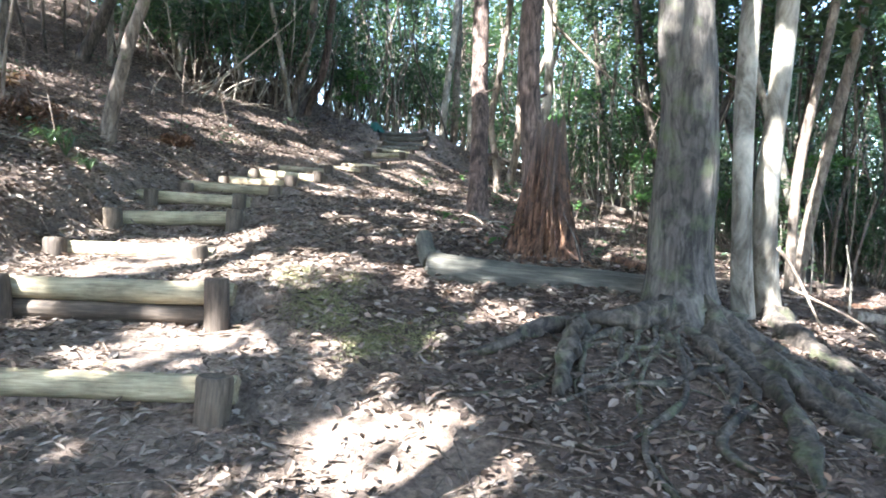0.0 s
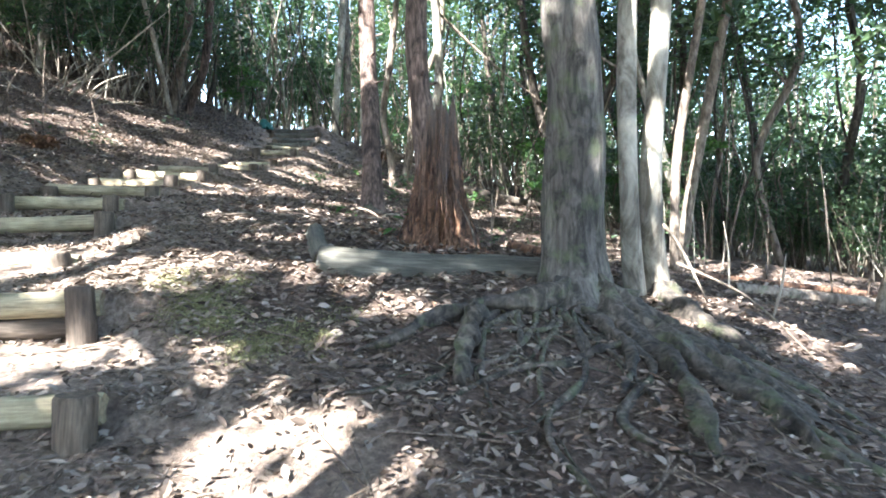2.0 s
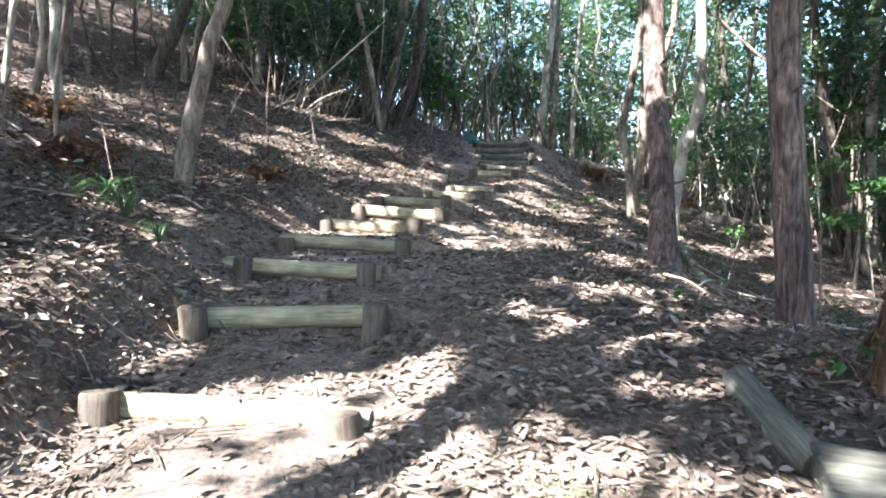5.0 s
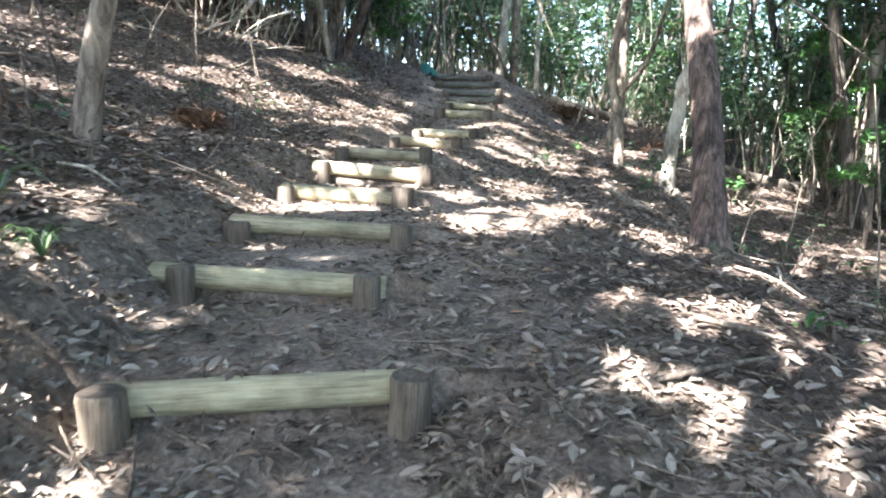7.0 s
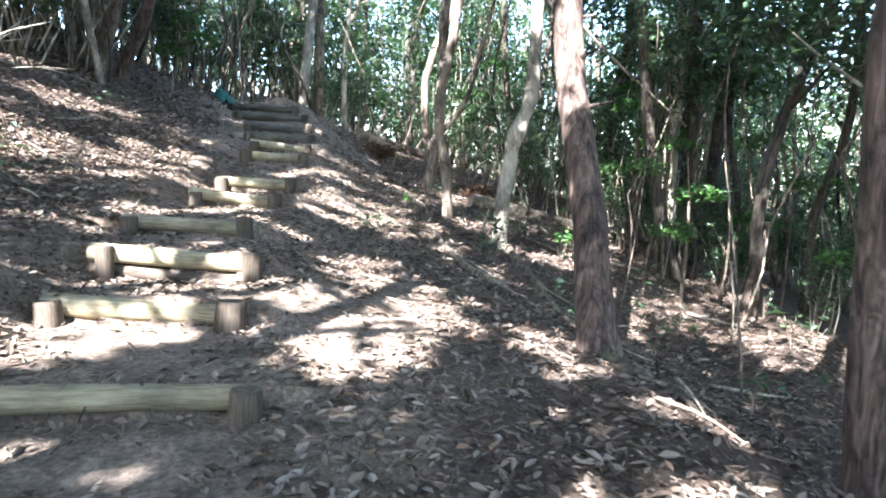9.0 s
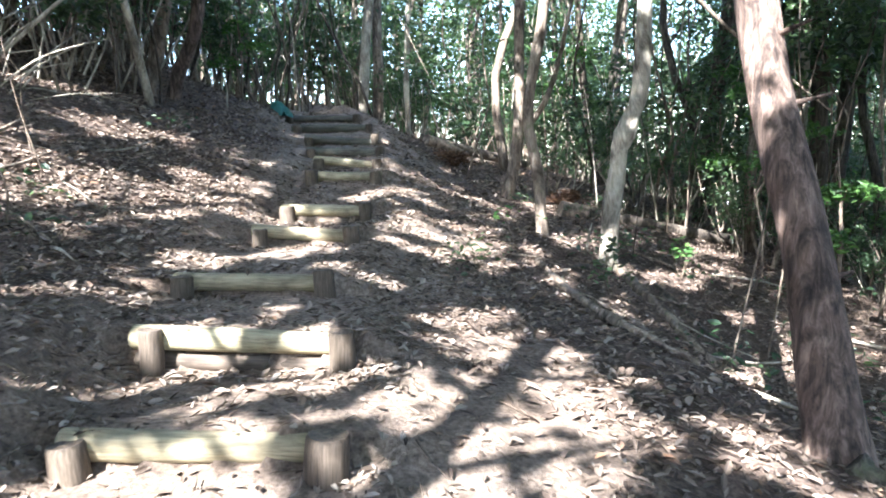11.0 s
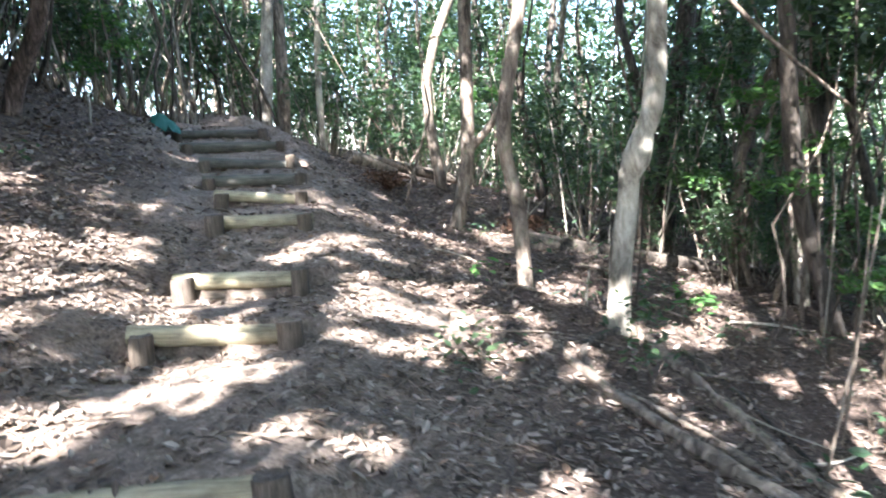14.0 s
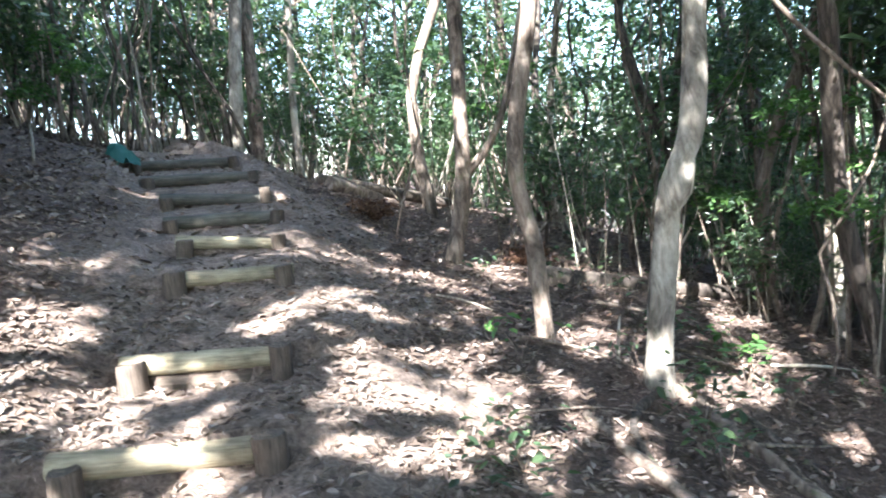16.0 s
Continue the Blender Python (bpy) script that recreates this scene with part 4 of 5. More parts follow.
def scatter():
    rng = np.random.default_rng(5)
    kinds = [wood_tree(k, 200 + k) for k in range(6)]
    bushes = [thicket(k, 300 + k) for k in range(4)]
    taken = [(ob.location.x, ob.location.y) for ob in scene.objects if ob.parent is None and ob.get("category") == "tree" and ob not in kinds]

    def put(things, x, y, lo, hi, lean, used):
        k = int(rng.integers(len(things)))
        m = pose(x, y, gz(x, y), rng.normal(0, lean), rng.normal(0, lean), rng.uniform(0, 360))
        if k not in used:
            used.add(k)
            things[k].matrix_basis = m
            return
        ob = copy_thing(things[k], m)
        s = rng.uniform(lo, hi)
        ob.scale = (s, s, s * rng.uniform(0.9, 1.2))

    used, count, tries = set(), 0, 0
    while count < 270 and tries < 20000:
        tries += 1
        a, d = rng.uniform(-1.2, 1.75), 6 + 34 * rng.uniform(0, 1) ** 0.75
        x, y = -1.2 + d * math.sin(a), 7 + d * math.cos(a)
        if not wooded(x, y, 0.6) or any((x - p) ** 2 + (y - q) ** 2 < 0.5 for p, q in taken):
            continue
        taken.append((x, y))
        put(kinds, x, y, 0.7, 1.25, 4, used)
        count += 1
    used, count, tries = set(), 0, 0
    while count < 270 and tries < 20000:
        tries += 1
        a, d = rng.uniform(-1.1, 1.6), 9 + 26 * rng.uniform(0, 1)
        x, y = -1.2 + d * math.sin(a), 7 + d * math.cos(a)
        if tries % 9 == 0:
            x, y = rng.uniform(-10, -2.6), rng.uniform(16.5, 23)
        if not wooded(x, y, 1.2):
            continue
        put(bushes, x, y, 0.6, 1.25, 5, used)
        count += 1
    # unseen trees added behind the walk to dim the sky light from there
    for k in range(26):
        a, d = rng.uniform(1.9, 4.4), rng.uniform(17, 30)
        put(kinds, -1.2 + d * math.sin(a), 3 + d * math.cos(a), 0.9, 1.4, 4, {0, 1, 2, 3, 4, 5})
    for k in range(30):                           # unseen undergrowth added behind the start of the walk to block low sky light
        a, d = rng.uniform(1.9, 4.4), rng.uniform(5, 13)
        put(bushes, 0.5 + d * math.sin(a), 0.5 + d * math.cos(a), 0.8, 1.3, 5, {0, 1, 2, 3})
    for k in range(12):
        put(bushes[::2], rng.uniform(6.5, 11), rng.uniform(8, 19), 0.3, 0.5, 5, {0, 1})
    for k in range(22):
        a, d = rng.uniform(0.12, 0.6), rng.uniform(13, 24)
        put(bushes, -1.2 + d * math.sin(a), 7 + d * math.cos(a), 0.45, 0.85, 5, {0, 1, 2, 3})
    thin, used, count, tries = [sapling(k, 400 + k) for k in range(6)], set(), 0, 0
    while count < 290 and tries < 20000:
        tries += 1
        if tries % 5 < 2:
            x, y = rng.uniform(-10, 0.5), rng.uniform(15.7, 24)
        else:
            a, d = rng.uniform(-0.9, 1.5), 9 + 20 * rng.uniform(0, 1)
            x, y = -1.2 + d * math.sin(a), 7 + d * math.cos(a)
        if not wooded(x, y, 0.3):
            continue
        put(thin, x, y, 0.7, 1.3, 6, used)
        count += 1
    for k in range(60):                           # stems and low bushes of the falling slope
        x, y = rng.uniform(3.4, 9), rng.uniform(9.5, 20)
        if (x - 4.4) ** 2 + (y - 11.5) ** 2 > 0.6:
            put(thin[3:5] if k % 3 else thin[:1], x, y, 0.6, 1.1, 6, {0, 1})
    for k in range(44):
        x, y = rng.uniform(4.6, 10), rng.uniform(8.5, 20)
        put(bushes, x, y, 0.3, 0.62, 6, {0, 1, 2, 3})


scatter()


def far_wood():
    """The wood's far edge: ragged foliage down to the ground, all round the view."""
    rng = np.random.default_rng(15)
    C = []
    for k in range(2700):
        a, d = rng.uniform(-3.14, 3.14), rng.uniform(28, 50)
        x, y = -1.2 + d * math.sin(a), 7 + d * math.cos(a)
        h = 11 * rng.uniform(0, 1) ** 0.8
        C.append(np.array([x, y, gz(x, y) + h + 0.3]) + rng.normal(0, 1, (46, 3)) * (0.75, 0.75, 0.42))
    for k in range(300):
        a, d = rng.uniform(-0.1, 1.2), rng.uniform(20, 31)
        x, y = -1.2 + d * math.sin(a), 7 + d * math.cos(a)
        C.append(np.array([x, y, gz(x, y) + rng.uniform(0.8, 7.5)]) + rng.normal(0, 1, (46, 3)) * (0.7, 0.7, 0.42))
    V, F = blades(np.vstack(C), rng, 0.36, 0.165)
    parts = []
    for k in range(420):
        a, d = rng.uniform(-1.6, 1.8), rng.uniform(24, 48)
        x, y = -1.2 + d * math.sin(a), 7 + d * math.cos(a)
        z, r = gz(x, y), rng.uniform(0.04, 0.14)
        ln = rng.normal(0, 0.5, 2)
        P = [(x, y, z - 0.2), (x + ln[0] * 0.5 + 0.1, y, z + 4), (x + ln[0] * 1.4, y + ln[1], z + 9)]
        parts.append(tube(bend(P, 6), [r, r * 0.8, r * 0.4], 5, 0, 0, rng, False))
    TV, TF = joined(parts)
    tagged(new("far_trunks", tri_mesh("far_trunks", TV, TF, M_TAN)), "distant brown tree trunks of the wood", "woods", kind="stuff")
    tagged(new("far_woods", tri_mesh("far_woods", V, F, M_LEAF, False)), "distant evergreen woods closing the view", "woods", kind="stuff")


far_wood()


# ================= stump, edging log, roots =================
def rotten_stump(bx, by, size, label):
    """A broken trunk: leaning grey shell above, crumbling red fibres and pits below."""
    rng = np.random.default_rng(41)
    bz = gz(bx, by)
    ob = thing("tree_stump", (bx, by, bz), label, "stump")
    ob.scale = (size, size, size)
    n, sides = 54, 120
    ang = np.linspace(0, 2 * np.pi, sides, endpoint=False)
    fib = np.convolve(np.pad(rng.normal(0, 1, sides), 2, mode="wrap"), [0.2, 0.5, 1, 0.5, 0.2], mode="valid") / 1.3
    edge = 0.99 + 0.05 * np.sin(ang + 2.6) + 0.03 * np.sin(3 * ang + 1) + 0.05 * fib
    pits = [(rng.uniform(0, 6.28), rng.uniform(0.03, 0.9) ** 1.2, rng.uniform(0.07, 0.22), rng.uniform(0.04, 0.12), rng.uniform(0.1, 0.34)) for _ in range(64)]
    def radius(f, a):
        return (0.1 + 0.16 * (1 - f) + 0.07 * (1 - f) ** 5) * (1 + 0.1 * (1 - f) * np.sin(3 * a + 1.0) + 0.07 * np.sin(2 * a - 0.4))
    V = []
    for i in range(n):
        f = i / (n - 1)
        decay = np.clip((0.85 - f) / 0.4, 0.45, 1)
        k = 1 + (0.085 * fib * np.cos(3.1 * f + fib) + 0.02 * rng.normal(0, 1, sides)) * (0.5 + decay)
        for pa, pf, wa, wf, dp in pits:
            da = (ang - pa + np.pi) % (2 * np.pi) - np.pi
            k = k - dp * np.exp(-(da / wa) ** 2 - ((f - pf) / (wf * 1.4)) ** 2)
        r = radius(f, ang) * np.clip(k, 0.45, 1.3)
        z = f * (edge + 0.08) * 0.93 - 0.08
        V.append(np.stack([0.05 * f + r * np.cos(ang), r * np.sin(ang), z], -1))
    V.append(np.stack([0.05 + 0.085 * np.cos(ang), 0.085 * np.sin(ang), 0.78 + rng.normal(0, 0.03, sides)], -1))
    V = np.vstack(V + [[[0.05, 0, 0.7]]])
    i = np.arange(n)[:, None] * sides
    j = np.arange(sides)[None, :]
    j2 = (j + 1) % sides
    jj = np.arange(sides)
    F = np.concatenate([np.stack([i + j, i + j2, i + sides + j2], -1).reshape(-1, 3), np.stack([i + j, i + sides + j2, i + sides + j], -1).reshape(-1, 3),
                        np.stack([n * sides + jj, n * sides + (jj + 1) % sides, np.full(sides, (n + 1) * sides)], -1)])
    child("trunk_remnant", tri_mesh("stump", V, F, M_ROT), ob)
    for k in range(44):
        a, f = rng.uniform(0, 6.28), rng.uniform(0.02, 0.6)
        r0, ln = float(radius(f, a)), rng.uniform(0.08, 0.22)
        out = np.array([math.cos(a), math.sin(a), 0])
        p0 = out * (r0 + rng.uniform(-0.012, 0.008)) + (0.05 * f, 0, f * 0.93 - 0.06)
        p1 = out * (float(radius(min(1, f + ln), a)) - 0.004) + (0.05 * f, 0, f * 0.93 - 0.06 + ln)
        stem("splinter", ob, [p0, (p0 + p1) / 2 + rng.normal(0, 0.006, 3), p1], [0.004, 0.009, 0.002], M_ROT, rng, 5, 0.06, 0.25)
    for k in range(26):
        a, d = rng.uniform(0, 6.28), rng.uniform(0.2, 0.5)
        c = np.array([d * math.cos(a), d * math.sin(a), 0])
        c[2] = (gz(bx + c[0] * size, by + c[1] * size) - bz) / size + 0.012
        t = rng.normal(0, 1, 3) * (1, 1, 0.25)
        t *= rng.uniform(0.03, 0.08) / np.linalg.norm(t)
        stem("rotten_chunk", ob, [c - t, c + rng.normal(0, 0.006, 3), c + t], [0.01, rng.uniform(0.014, 0.03), 0.01], M_ROT, rng, 6, 0.03, 0.3)
    return ob


rotten_stump(0.74, 5.0, 1.08, "tall rotten red-brown stump with splintered fibres")
rotten_stump(-4.5, 7.0, 0.42, "small crumbling red-brown stump on the bank")

RNG = np.random.default_rng(77)


def lying_log(name, p0, p1, r0, r1, mat, label, category="log", sink=0.3):
    a, b = np.array(at(*p0)), np.array(at(*p1))
    a[2] += r0 * (1 - sink)
    b[2] += r1 * (1 - sink)
    ob = thing(name, a, label, category)
    log_part("log", ob, (0, 0, 0), tuple(b - a), r0, r1, mat, RNG, rough=0.08)
    return ob


lying_log("edging_log", (-0.1, 4.22), (1.3, 4.17), 0.15, 0.17, M_DARKLOG, "thick dark grey log lying across the bank before the stump", sink=1.25)
lying_log("edging_log", (-0.13, 4.76), (-0.06, 4.2), 0.062, 0.066, M_DARKLOG, "short dark grey log pointing down the bank beside the path", sink=0.35)
lying_log("fallen_log", (1.35, 5.2), (1.85, 4.95), 0.05, 0.045, M_ROT, "short broken red-brown log beside the stump", sink=0.1)
lying_log("fallen_log", (0.75, 18.85), (1.7, 19.35), 0.12, 0.1, M_TAN, "thick sawn log lying beside the top of the steps", sink=0.2)
lying_log("fallen_log", (0.9, 20.1), (3.4, 20.3), 0.11, 0.1, M_DARK, "dark fallen trunk lying along the crest")
lying_log("fallen_log", (2.15, 15.55), (6.3, 15.2), 0.14, 0.08, M_DARK, "long fallen trunk across the lower slope")
lying_log("fallen_log", (4.2, 6.6), (7.4, 6.3), 0.07, 0.06, M_TAN, "thin fallen trunk on the lower slope")
lying_log("fallen_log", (4.4, 7.6), (8.4, 7.2), 0.05, 0.045, M_ROT, "reddish fallen stem on the lower slope")


def root(pts, radii, label, lift=0.3, sides=10, mat=None):
    """A root that follows the ground through plan points, half sunk."""
    P = bend(np.array([(x, y, 0.0) for x, y in pts]), 26)
    P[:, 2] = ground(P[:, 0], P[:, 1])
    R = np.interp(np.linspace(0, 1, 26), np.linspace(0, 1, len(radii)), radii)
    k = np.convolve(np.pad(P[:, 2], 2, mode="edge"), np.ones(5) / 5, mode="valid")
    P[:, 2] = np.maximum(k, P[:, 2]) + R * lift
    P[0, 2] += R[0] * 0.3
    P[-1, 2] -= R[-1] * 1.2
    ob = thing("tree_root", P[0], label, "root", "roots on the bank")
    knots = 1 + 0.16 * np.sin(np.linspace(0, 1, 26) * RNG.uniform(14, 30) + RNG.uniform(0, 6)) * np.sin(np.linspace(0, 1, 26) * 9)
    P[1:-1, :2] += RNG.normal(0, 0.2, (24, 2)) * R[1:-1, None]
    thick = max(radii) > 0.06
    V, F = tube(P - P[0], R * knots, 20 if thick else sides, 0.26, 9 if thick else 0, RNG)
    child("root_wood", tri_mesh("root", V, F, mat or M_ROOT), ob)
    for k in range(4 if max(radii) > 0.06 else 2):
        i = int(RNG.integers(5, 20))
        p = P[i]
        a = RNG.uniform(0, 6.28)
        ln = RNG.uniform(0.15, 0.45)
        q = [(p[0] + math.cos(a + b) * ln * f, p[1] + math.sin(a + b) * ln * f) for f, b in ((0.5, 0.2), (1.0, -0.2))]
        r = 0.25 * R[i] + 0.003
        stem("rootlet", ob, [p - P[0], np.array(at(*q[0], 0.02)) - P[0], np.array(at(*q[1], -0.01)) - P[0]], [r, r * 0.7, r * 0.3], M_ROOT, RNG, 6, 0.06, 0.1)


root([(1.45, 3.85), (1.62, 3.6), (1.72, 3.15), (1.82, 2.7), (1.85, 2.2)], [0.15, 0.1, 0.075, 0.06, 0.03], "thick grey buttress root running down the bank")
root([(1.5, 3.75), (1.6, 3.3), (1.55, 2.9), (1.42, 2.5), (1.34, 2.2)], [0.11, 0.075, 0.055, 0.045, 0.02], "grey surface root running down the bank")
root([(1.55, 3.8), (1.9, 3.5), (2.05, 3.1), (2.15, 2.6)], [0.12, 0.08, 0.06, 0.03], "thick grey root running down the bank")
root([(1.3, 3.7), (1.01, 3.52), (0.77, 3.5), (0.54, 3.4), (0.3, 3.22), (0.1, 3.18)], [0.07, 0.05, 0.042, 0.035, 0.025, 0.012], "grey root arching along the bank", 1.1)
root([(0.74, 3.48), (0.68, 3.3), (0.6, 3.1), (0.53, 2.85)], [0.05, 0.05, 0.045, 0.03], "short thick grey root pointing down the bank", 1.1)
root([(2.3, 4.5), (2.25, 4.1), (2.3, 3.75), (2.5, 3.35)], [0.1, 0.075, 0.06, 0.03], "mossy root of the pale twin tree")
root([(1.05, 3.03), (1.2, 3.08), (1.4, 3.15), (1.72, 3.44)], [0.016, 0.02, 0.02, 0.016], "thin brown root crossing the bank", 1.2, 6)
root([(1.27, 3.53), (1.28, 3.24), (1.32, 2.91), (1.31, 2.55)], [0.013, 0.013, 0.012, 0.01], "thin brown root hanging down the bank", 1.2, 6)
root([(1.72, 12.9), (1.6, 12.3), (1.56, 11.7), (1.6, 11.1), (1.85, 10.5)], [0.06, 0.05, 0.045, 0.042, 0.02], "exposed pale brown root running from the crooked tree", 0.7, 12, M_TAN)
root([(0.5, 12.4), (0.47, 11.9), (0.46, 11.0), (0.42, 10.3), (0.55, 9.7)], [0.022, 0.035, 0.042, 0.038, 0.015], "exposed pale root along the bank edge", 0.75, 12, M_TAN)
root([(0.62, 11.6), (0.75, 11.0), (0.72, 10.4), (0.95, 9.8)], [0.018, 0.026, 0.022, 0.01], "thin pale root beside the bank edge", 0.8, 8, M_TAN)
root([(0.36, 8.3), (0.55, 7.9), (0.5, 7.4)], [0.06, 0.04, 0.015], "short root of the reddish cedar", 0.4)


def stick(pts, r, mat, label):
    P = np.array(pts, float)
    ob = thing("stick", P[0], label, "stick", "dead sticks")
    stem("wood", ob, P - P[0], [r, r * 0.85, r * 0.4], mat, RNG, 6, 0.1, 0.12)


stick([at(2.35, 4.4, 0.3), at(2.7, 4.1, 0.22), at(3.0, 3.85, 0.02)], 0.011, M_TAN, "thin dead branch leaning on the bank")
stick([at(2.2, 4.3, 0.55), at(2.35, 4.35, 0.42), at(2.5, 4.25, 0.1)], 0.014, M_TAN, "broken brown branch caught on the pale stems")
stick([at(3.3, 4.7, 0), at(3.38, 4.7, 0.3), at(3.42, 4.72, 0.55)], 0.012, M_PALE, "pale upright stick standing in the ground")
brush_rng = np.random.default_rng(61)
for k in range(14):
    bx, by = brush_rng.normal(-5.3, 0.5), brush_rng.normal(14.6, 0.4)
    a, ln, up = brush_rng.uniform(-0.3, 1.6), brush_rng.uniform(0.5, 1.3), brush_rng.uniform(0.25, 1.2)
    stick([at(bx, by, 0.02), at(bx + math.cos(a) * ln * 0.5, by + math.sin(a) * ln * 0.5, up * 0.6), at(bx + math.cos(a) * ln, by + math.sin(a) * ln, up)], brush_rng.uniform(0.006, 0.014),
          M_PALE, "bleached bare branch in a brush heap on the bank")
stick([at(0.22, 7.52, 0.03), at(0.35, 7.3, 0.05), at(0.45, 7.1, 0.03)], 0.013, M_TAN, "pale dead stick on the bank edge")
stick([at(0.74, 8.0, 0.12), at(0.6, 7.7, 0.07), at(0.46, 7.4, 0.03)], 0.01, M_PALE, "pale dead stick leaning on the bank edge")
stick([at(1.5, 13.3, 0.03), at(1.55, 13.35, 0.2), at(1.62, 13.4, 0.38)], 0.02, M_PALE, "pale broken branch leaning on the crooked tree")
stick([at(-5.3, 14.4, 0), at(-4.5, 14.5, 1.0), at(-3.4, 14.6, 2.4)], 0.026, M_PALE, "long bare branch leaning over the bank")
stick([at(-5.3, 14.5, 0), at(-4.9, 14.6, 0.6), at(-4.5, 14.6, 1.0)], 0.02, M_PALE, "pale bare branch on the bank")
stick([at(-5.4, 14.3, 0), at(-5.2, 14.3, 0.6), at(-4.9, 14.4, 1.0)], 0.016, M_PALE, "thin bare branch on the bank")
stick([at(1.0, 4.68, 0.02), at(0.96, 4.76, 0.2), at(0.88, 4.84, 0.36)], 0.008, M_TAN, "thin twig leaning on the stump")
stick([at(4.54, 11.5, -0.05), at(4.63, 11.47, 0.6), at(4.74, 11.44, 1.3)], 0.08, M_RED, "broken rust-brown snag on the lower slope")
stick([at(-2.9, 18.0, -0.05), at(-2.88, 18.0, 0.2), at(-2.88, 18.0, 0.42)], 0.02, M_PALE, "short pale stake on the bank")


# ================= leaf litter and small growth =================
def litter():
    rng = np.random.default_rng(9)
    sets = []
    for n, (ylo, yhi), (ulo, uhi), ln, wd in ((26000, (0.7, 5.6), (-2.2, 3.8), 0.036, 0.015), (52000, (0.6, 14.5), (-2.6, 2.6), 0.054, 0.023), (13000, (0.8, 15), (-2.4, 2.8), 0.071, 0.026), (15000, (-2, 21), (-6.5, 5), 0.062, 0.03), (10000, (2, 26), (-12, 10), 0.11, 0.055)):
        y = rng.uniform(ylo, yhi, n)
        u = rng.uniform(ulo, uhi, n)
        x = np.interp(y, FINE, XC_F) + u
        # trodden ground and bare patches hold fewer leaves
        bare = 0.5 + 0.5 * np.sin(1.9 * x + 1.1 * y) * np.sin(2.3 * y - 1.3 * x + 0.7)
        keep = rng.uniform(0, 1, n) > np.where(np.abs(u) < 0.5, 0.45, 0.0) + np.where(y < 5, 0.15, 0.4) * (bare > 0.72)
        keep &= (np.hypot(x - 0.95, (y - 3.1) * 1.3) > 0.55) | (rng.uniform(0, 1, n) < 0.4)      # soil washed bare between the roots
        # thinner litter at the painted sun pools, so the pale soil shows
        for bx, by, br in SUN_BARE:
            keep &= (np.hypot(x - bx, y - by) > br * (1 + 0.3 * np.sin(3 * np.arctan2(y - by, x - bx)))) | (rng.uniform(0, 1, n) < 0.14)
        keep &= (rng.uniform(0, 1, n) < 0.3 + trodden_sunny(x, y)) | (u < 1.1)      # damp leaves lie there instead
        if ln > 0.1:
            keep &= (np.abs(u) > 5) | (y > 15)
        x, y = x[keep], y[keep]
        e = 0.05
        z = ground(x, y)
        N = np.stack([-(ground(x + e, y) - z) / e, -(ground(x, y + e) - z) / e, np.ones(len(x))], -1)
        N = np.clip(N, -1.2, 1.2)
        N /= np.linalg.norm(N, axis=1)[:, None]
        C = np.stack([x, y, z], -1) + N * rng.uniform(0.003, 0.016, len(x))[:, None]
        V, F = leaves(C, rng, ln, wd, 0.0, N * (1.7 if ln > 0.07 else 3.0), 0.28)
        sets.append((V, F))
    for y0, zt, xl, xr, skew, face in STEPS:
        n = 16
        x = rng.uniform(xl, xr, n)
        C = np.stack([x, y0 + skew * ((xl + xr) / 2 - x) / (xr - xl) + rng.normal(0, 0.025, n), np.full(n, zt + 0.012)], -1)
        sets.append(leaves(C, rng, 0.05, 0.025, 0.0, np.array([0, 0, 2.6]), 0.3))
    damp = []
    for n, (ylo, yhi), (ulo, uhi), ln, wd in ((44000, (2.5, 19), (-7.5, -0.9), 0.068, 0.028), (34000, (5.5, 19), (0.8, 7.5), 0.068, 0.028), (15000, (1.2, 5.5), (1.0, 5), 0.056, 0.023), (9000, (14, 24), (-9, 9), 0.08, 0.032), (11000, (0.5, 9), (3.6, 9.5), 0.07, 0.028)):
        y, u = rng.uniform(ylo, yhi, n), rng.uniform(ulo, uhi, n)
        x = np.interp(y, FINE, XC_F) + u
        keep = rng.uniform(0, 1, n) > trodden_sunny(x, y)
        keep &= (np.hypot(x - 0.95, (y - 3.1) * 1.3) > 0.55) | (rng.uniform(0, 1, n) < 0.4)
        x, y = x[keep], y[keep]
        z = ground(x, y)
        N = np.stack([-(ground(x + 0.05, y) - z) / 0.05, -(ground(x, y + 0.05) - z) / 0.05, np.ones(len(x))], -1)
        N = np.clip(N, -1.2, 1.2)
        N /= np.linalg.norm(N, axis=1)[:, None]
        damp.append(leaves(np.stack([x, y, z], -1) + N * rng.uniform(0.006, 0.03, len(x))[:, None], rng, ln, wd, 0.0, N * 1.9, 0.35))
    V, F = joined(damp)
    tagged(new("damp_leaf_litter", tri_mesh("damp_leaf_litter", V, F, M_DAMP, False)), "damp dark red-brown fallen leaves on the slopes beside the trail", "fallen leaves", kind="stuff")
    V, F = joined(sets)
    tagged(new("leaf_litter", tri_mesh("leaf_litter", V, F, M_LITTER, False)), "dry brown fallen leaves covering the forest floor", "fallen leaves", kind="stuff")
    parts = []
    for k in range(2300):
        y = rng.uniform(0.8, 18) if k < 1900 else rng.uniform(0.8, 5.5)
        x = float(np.interp(y, FINE, XC_F)) + (rng.uniform(-4.5, 6.5) if k < 1900 else rng.uniform(-2, 4.2))
        a, ln = rng.uniform(0, 6.28), 0.06 + 0.4 * rng.uniform(0, 1) ** 2.5
        q = [(x + math.cos(a) * ln * s, y + math.sin(a) * ln * s) for s in (-0.5, 0, 0.5)]
        P = np.array([at(px, py, 0.012 + rng.uniform(0, 0.02)) for px, py in q])
        r = rng.uniform(0.002, 0.006)
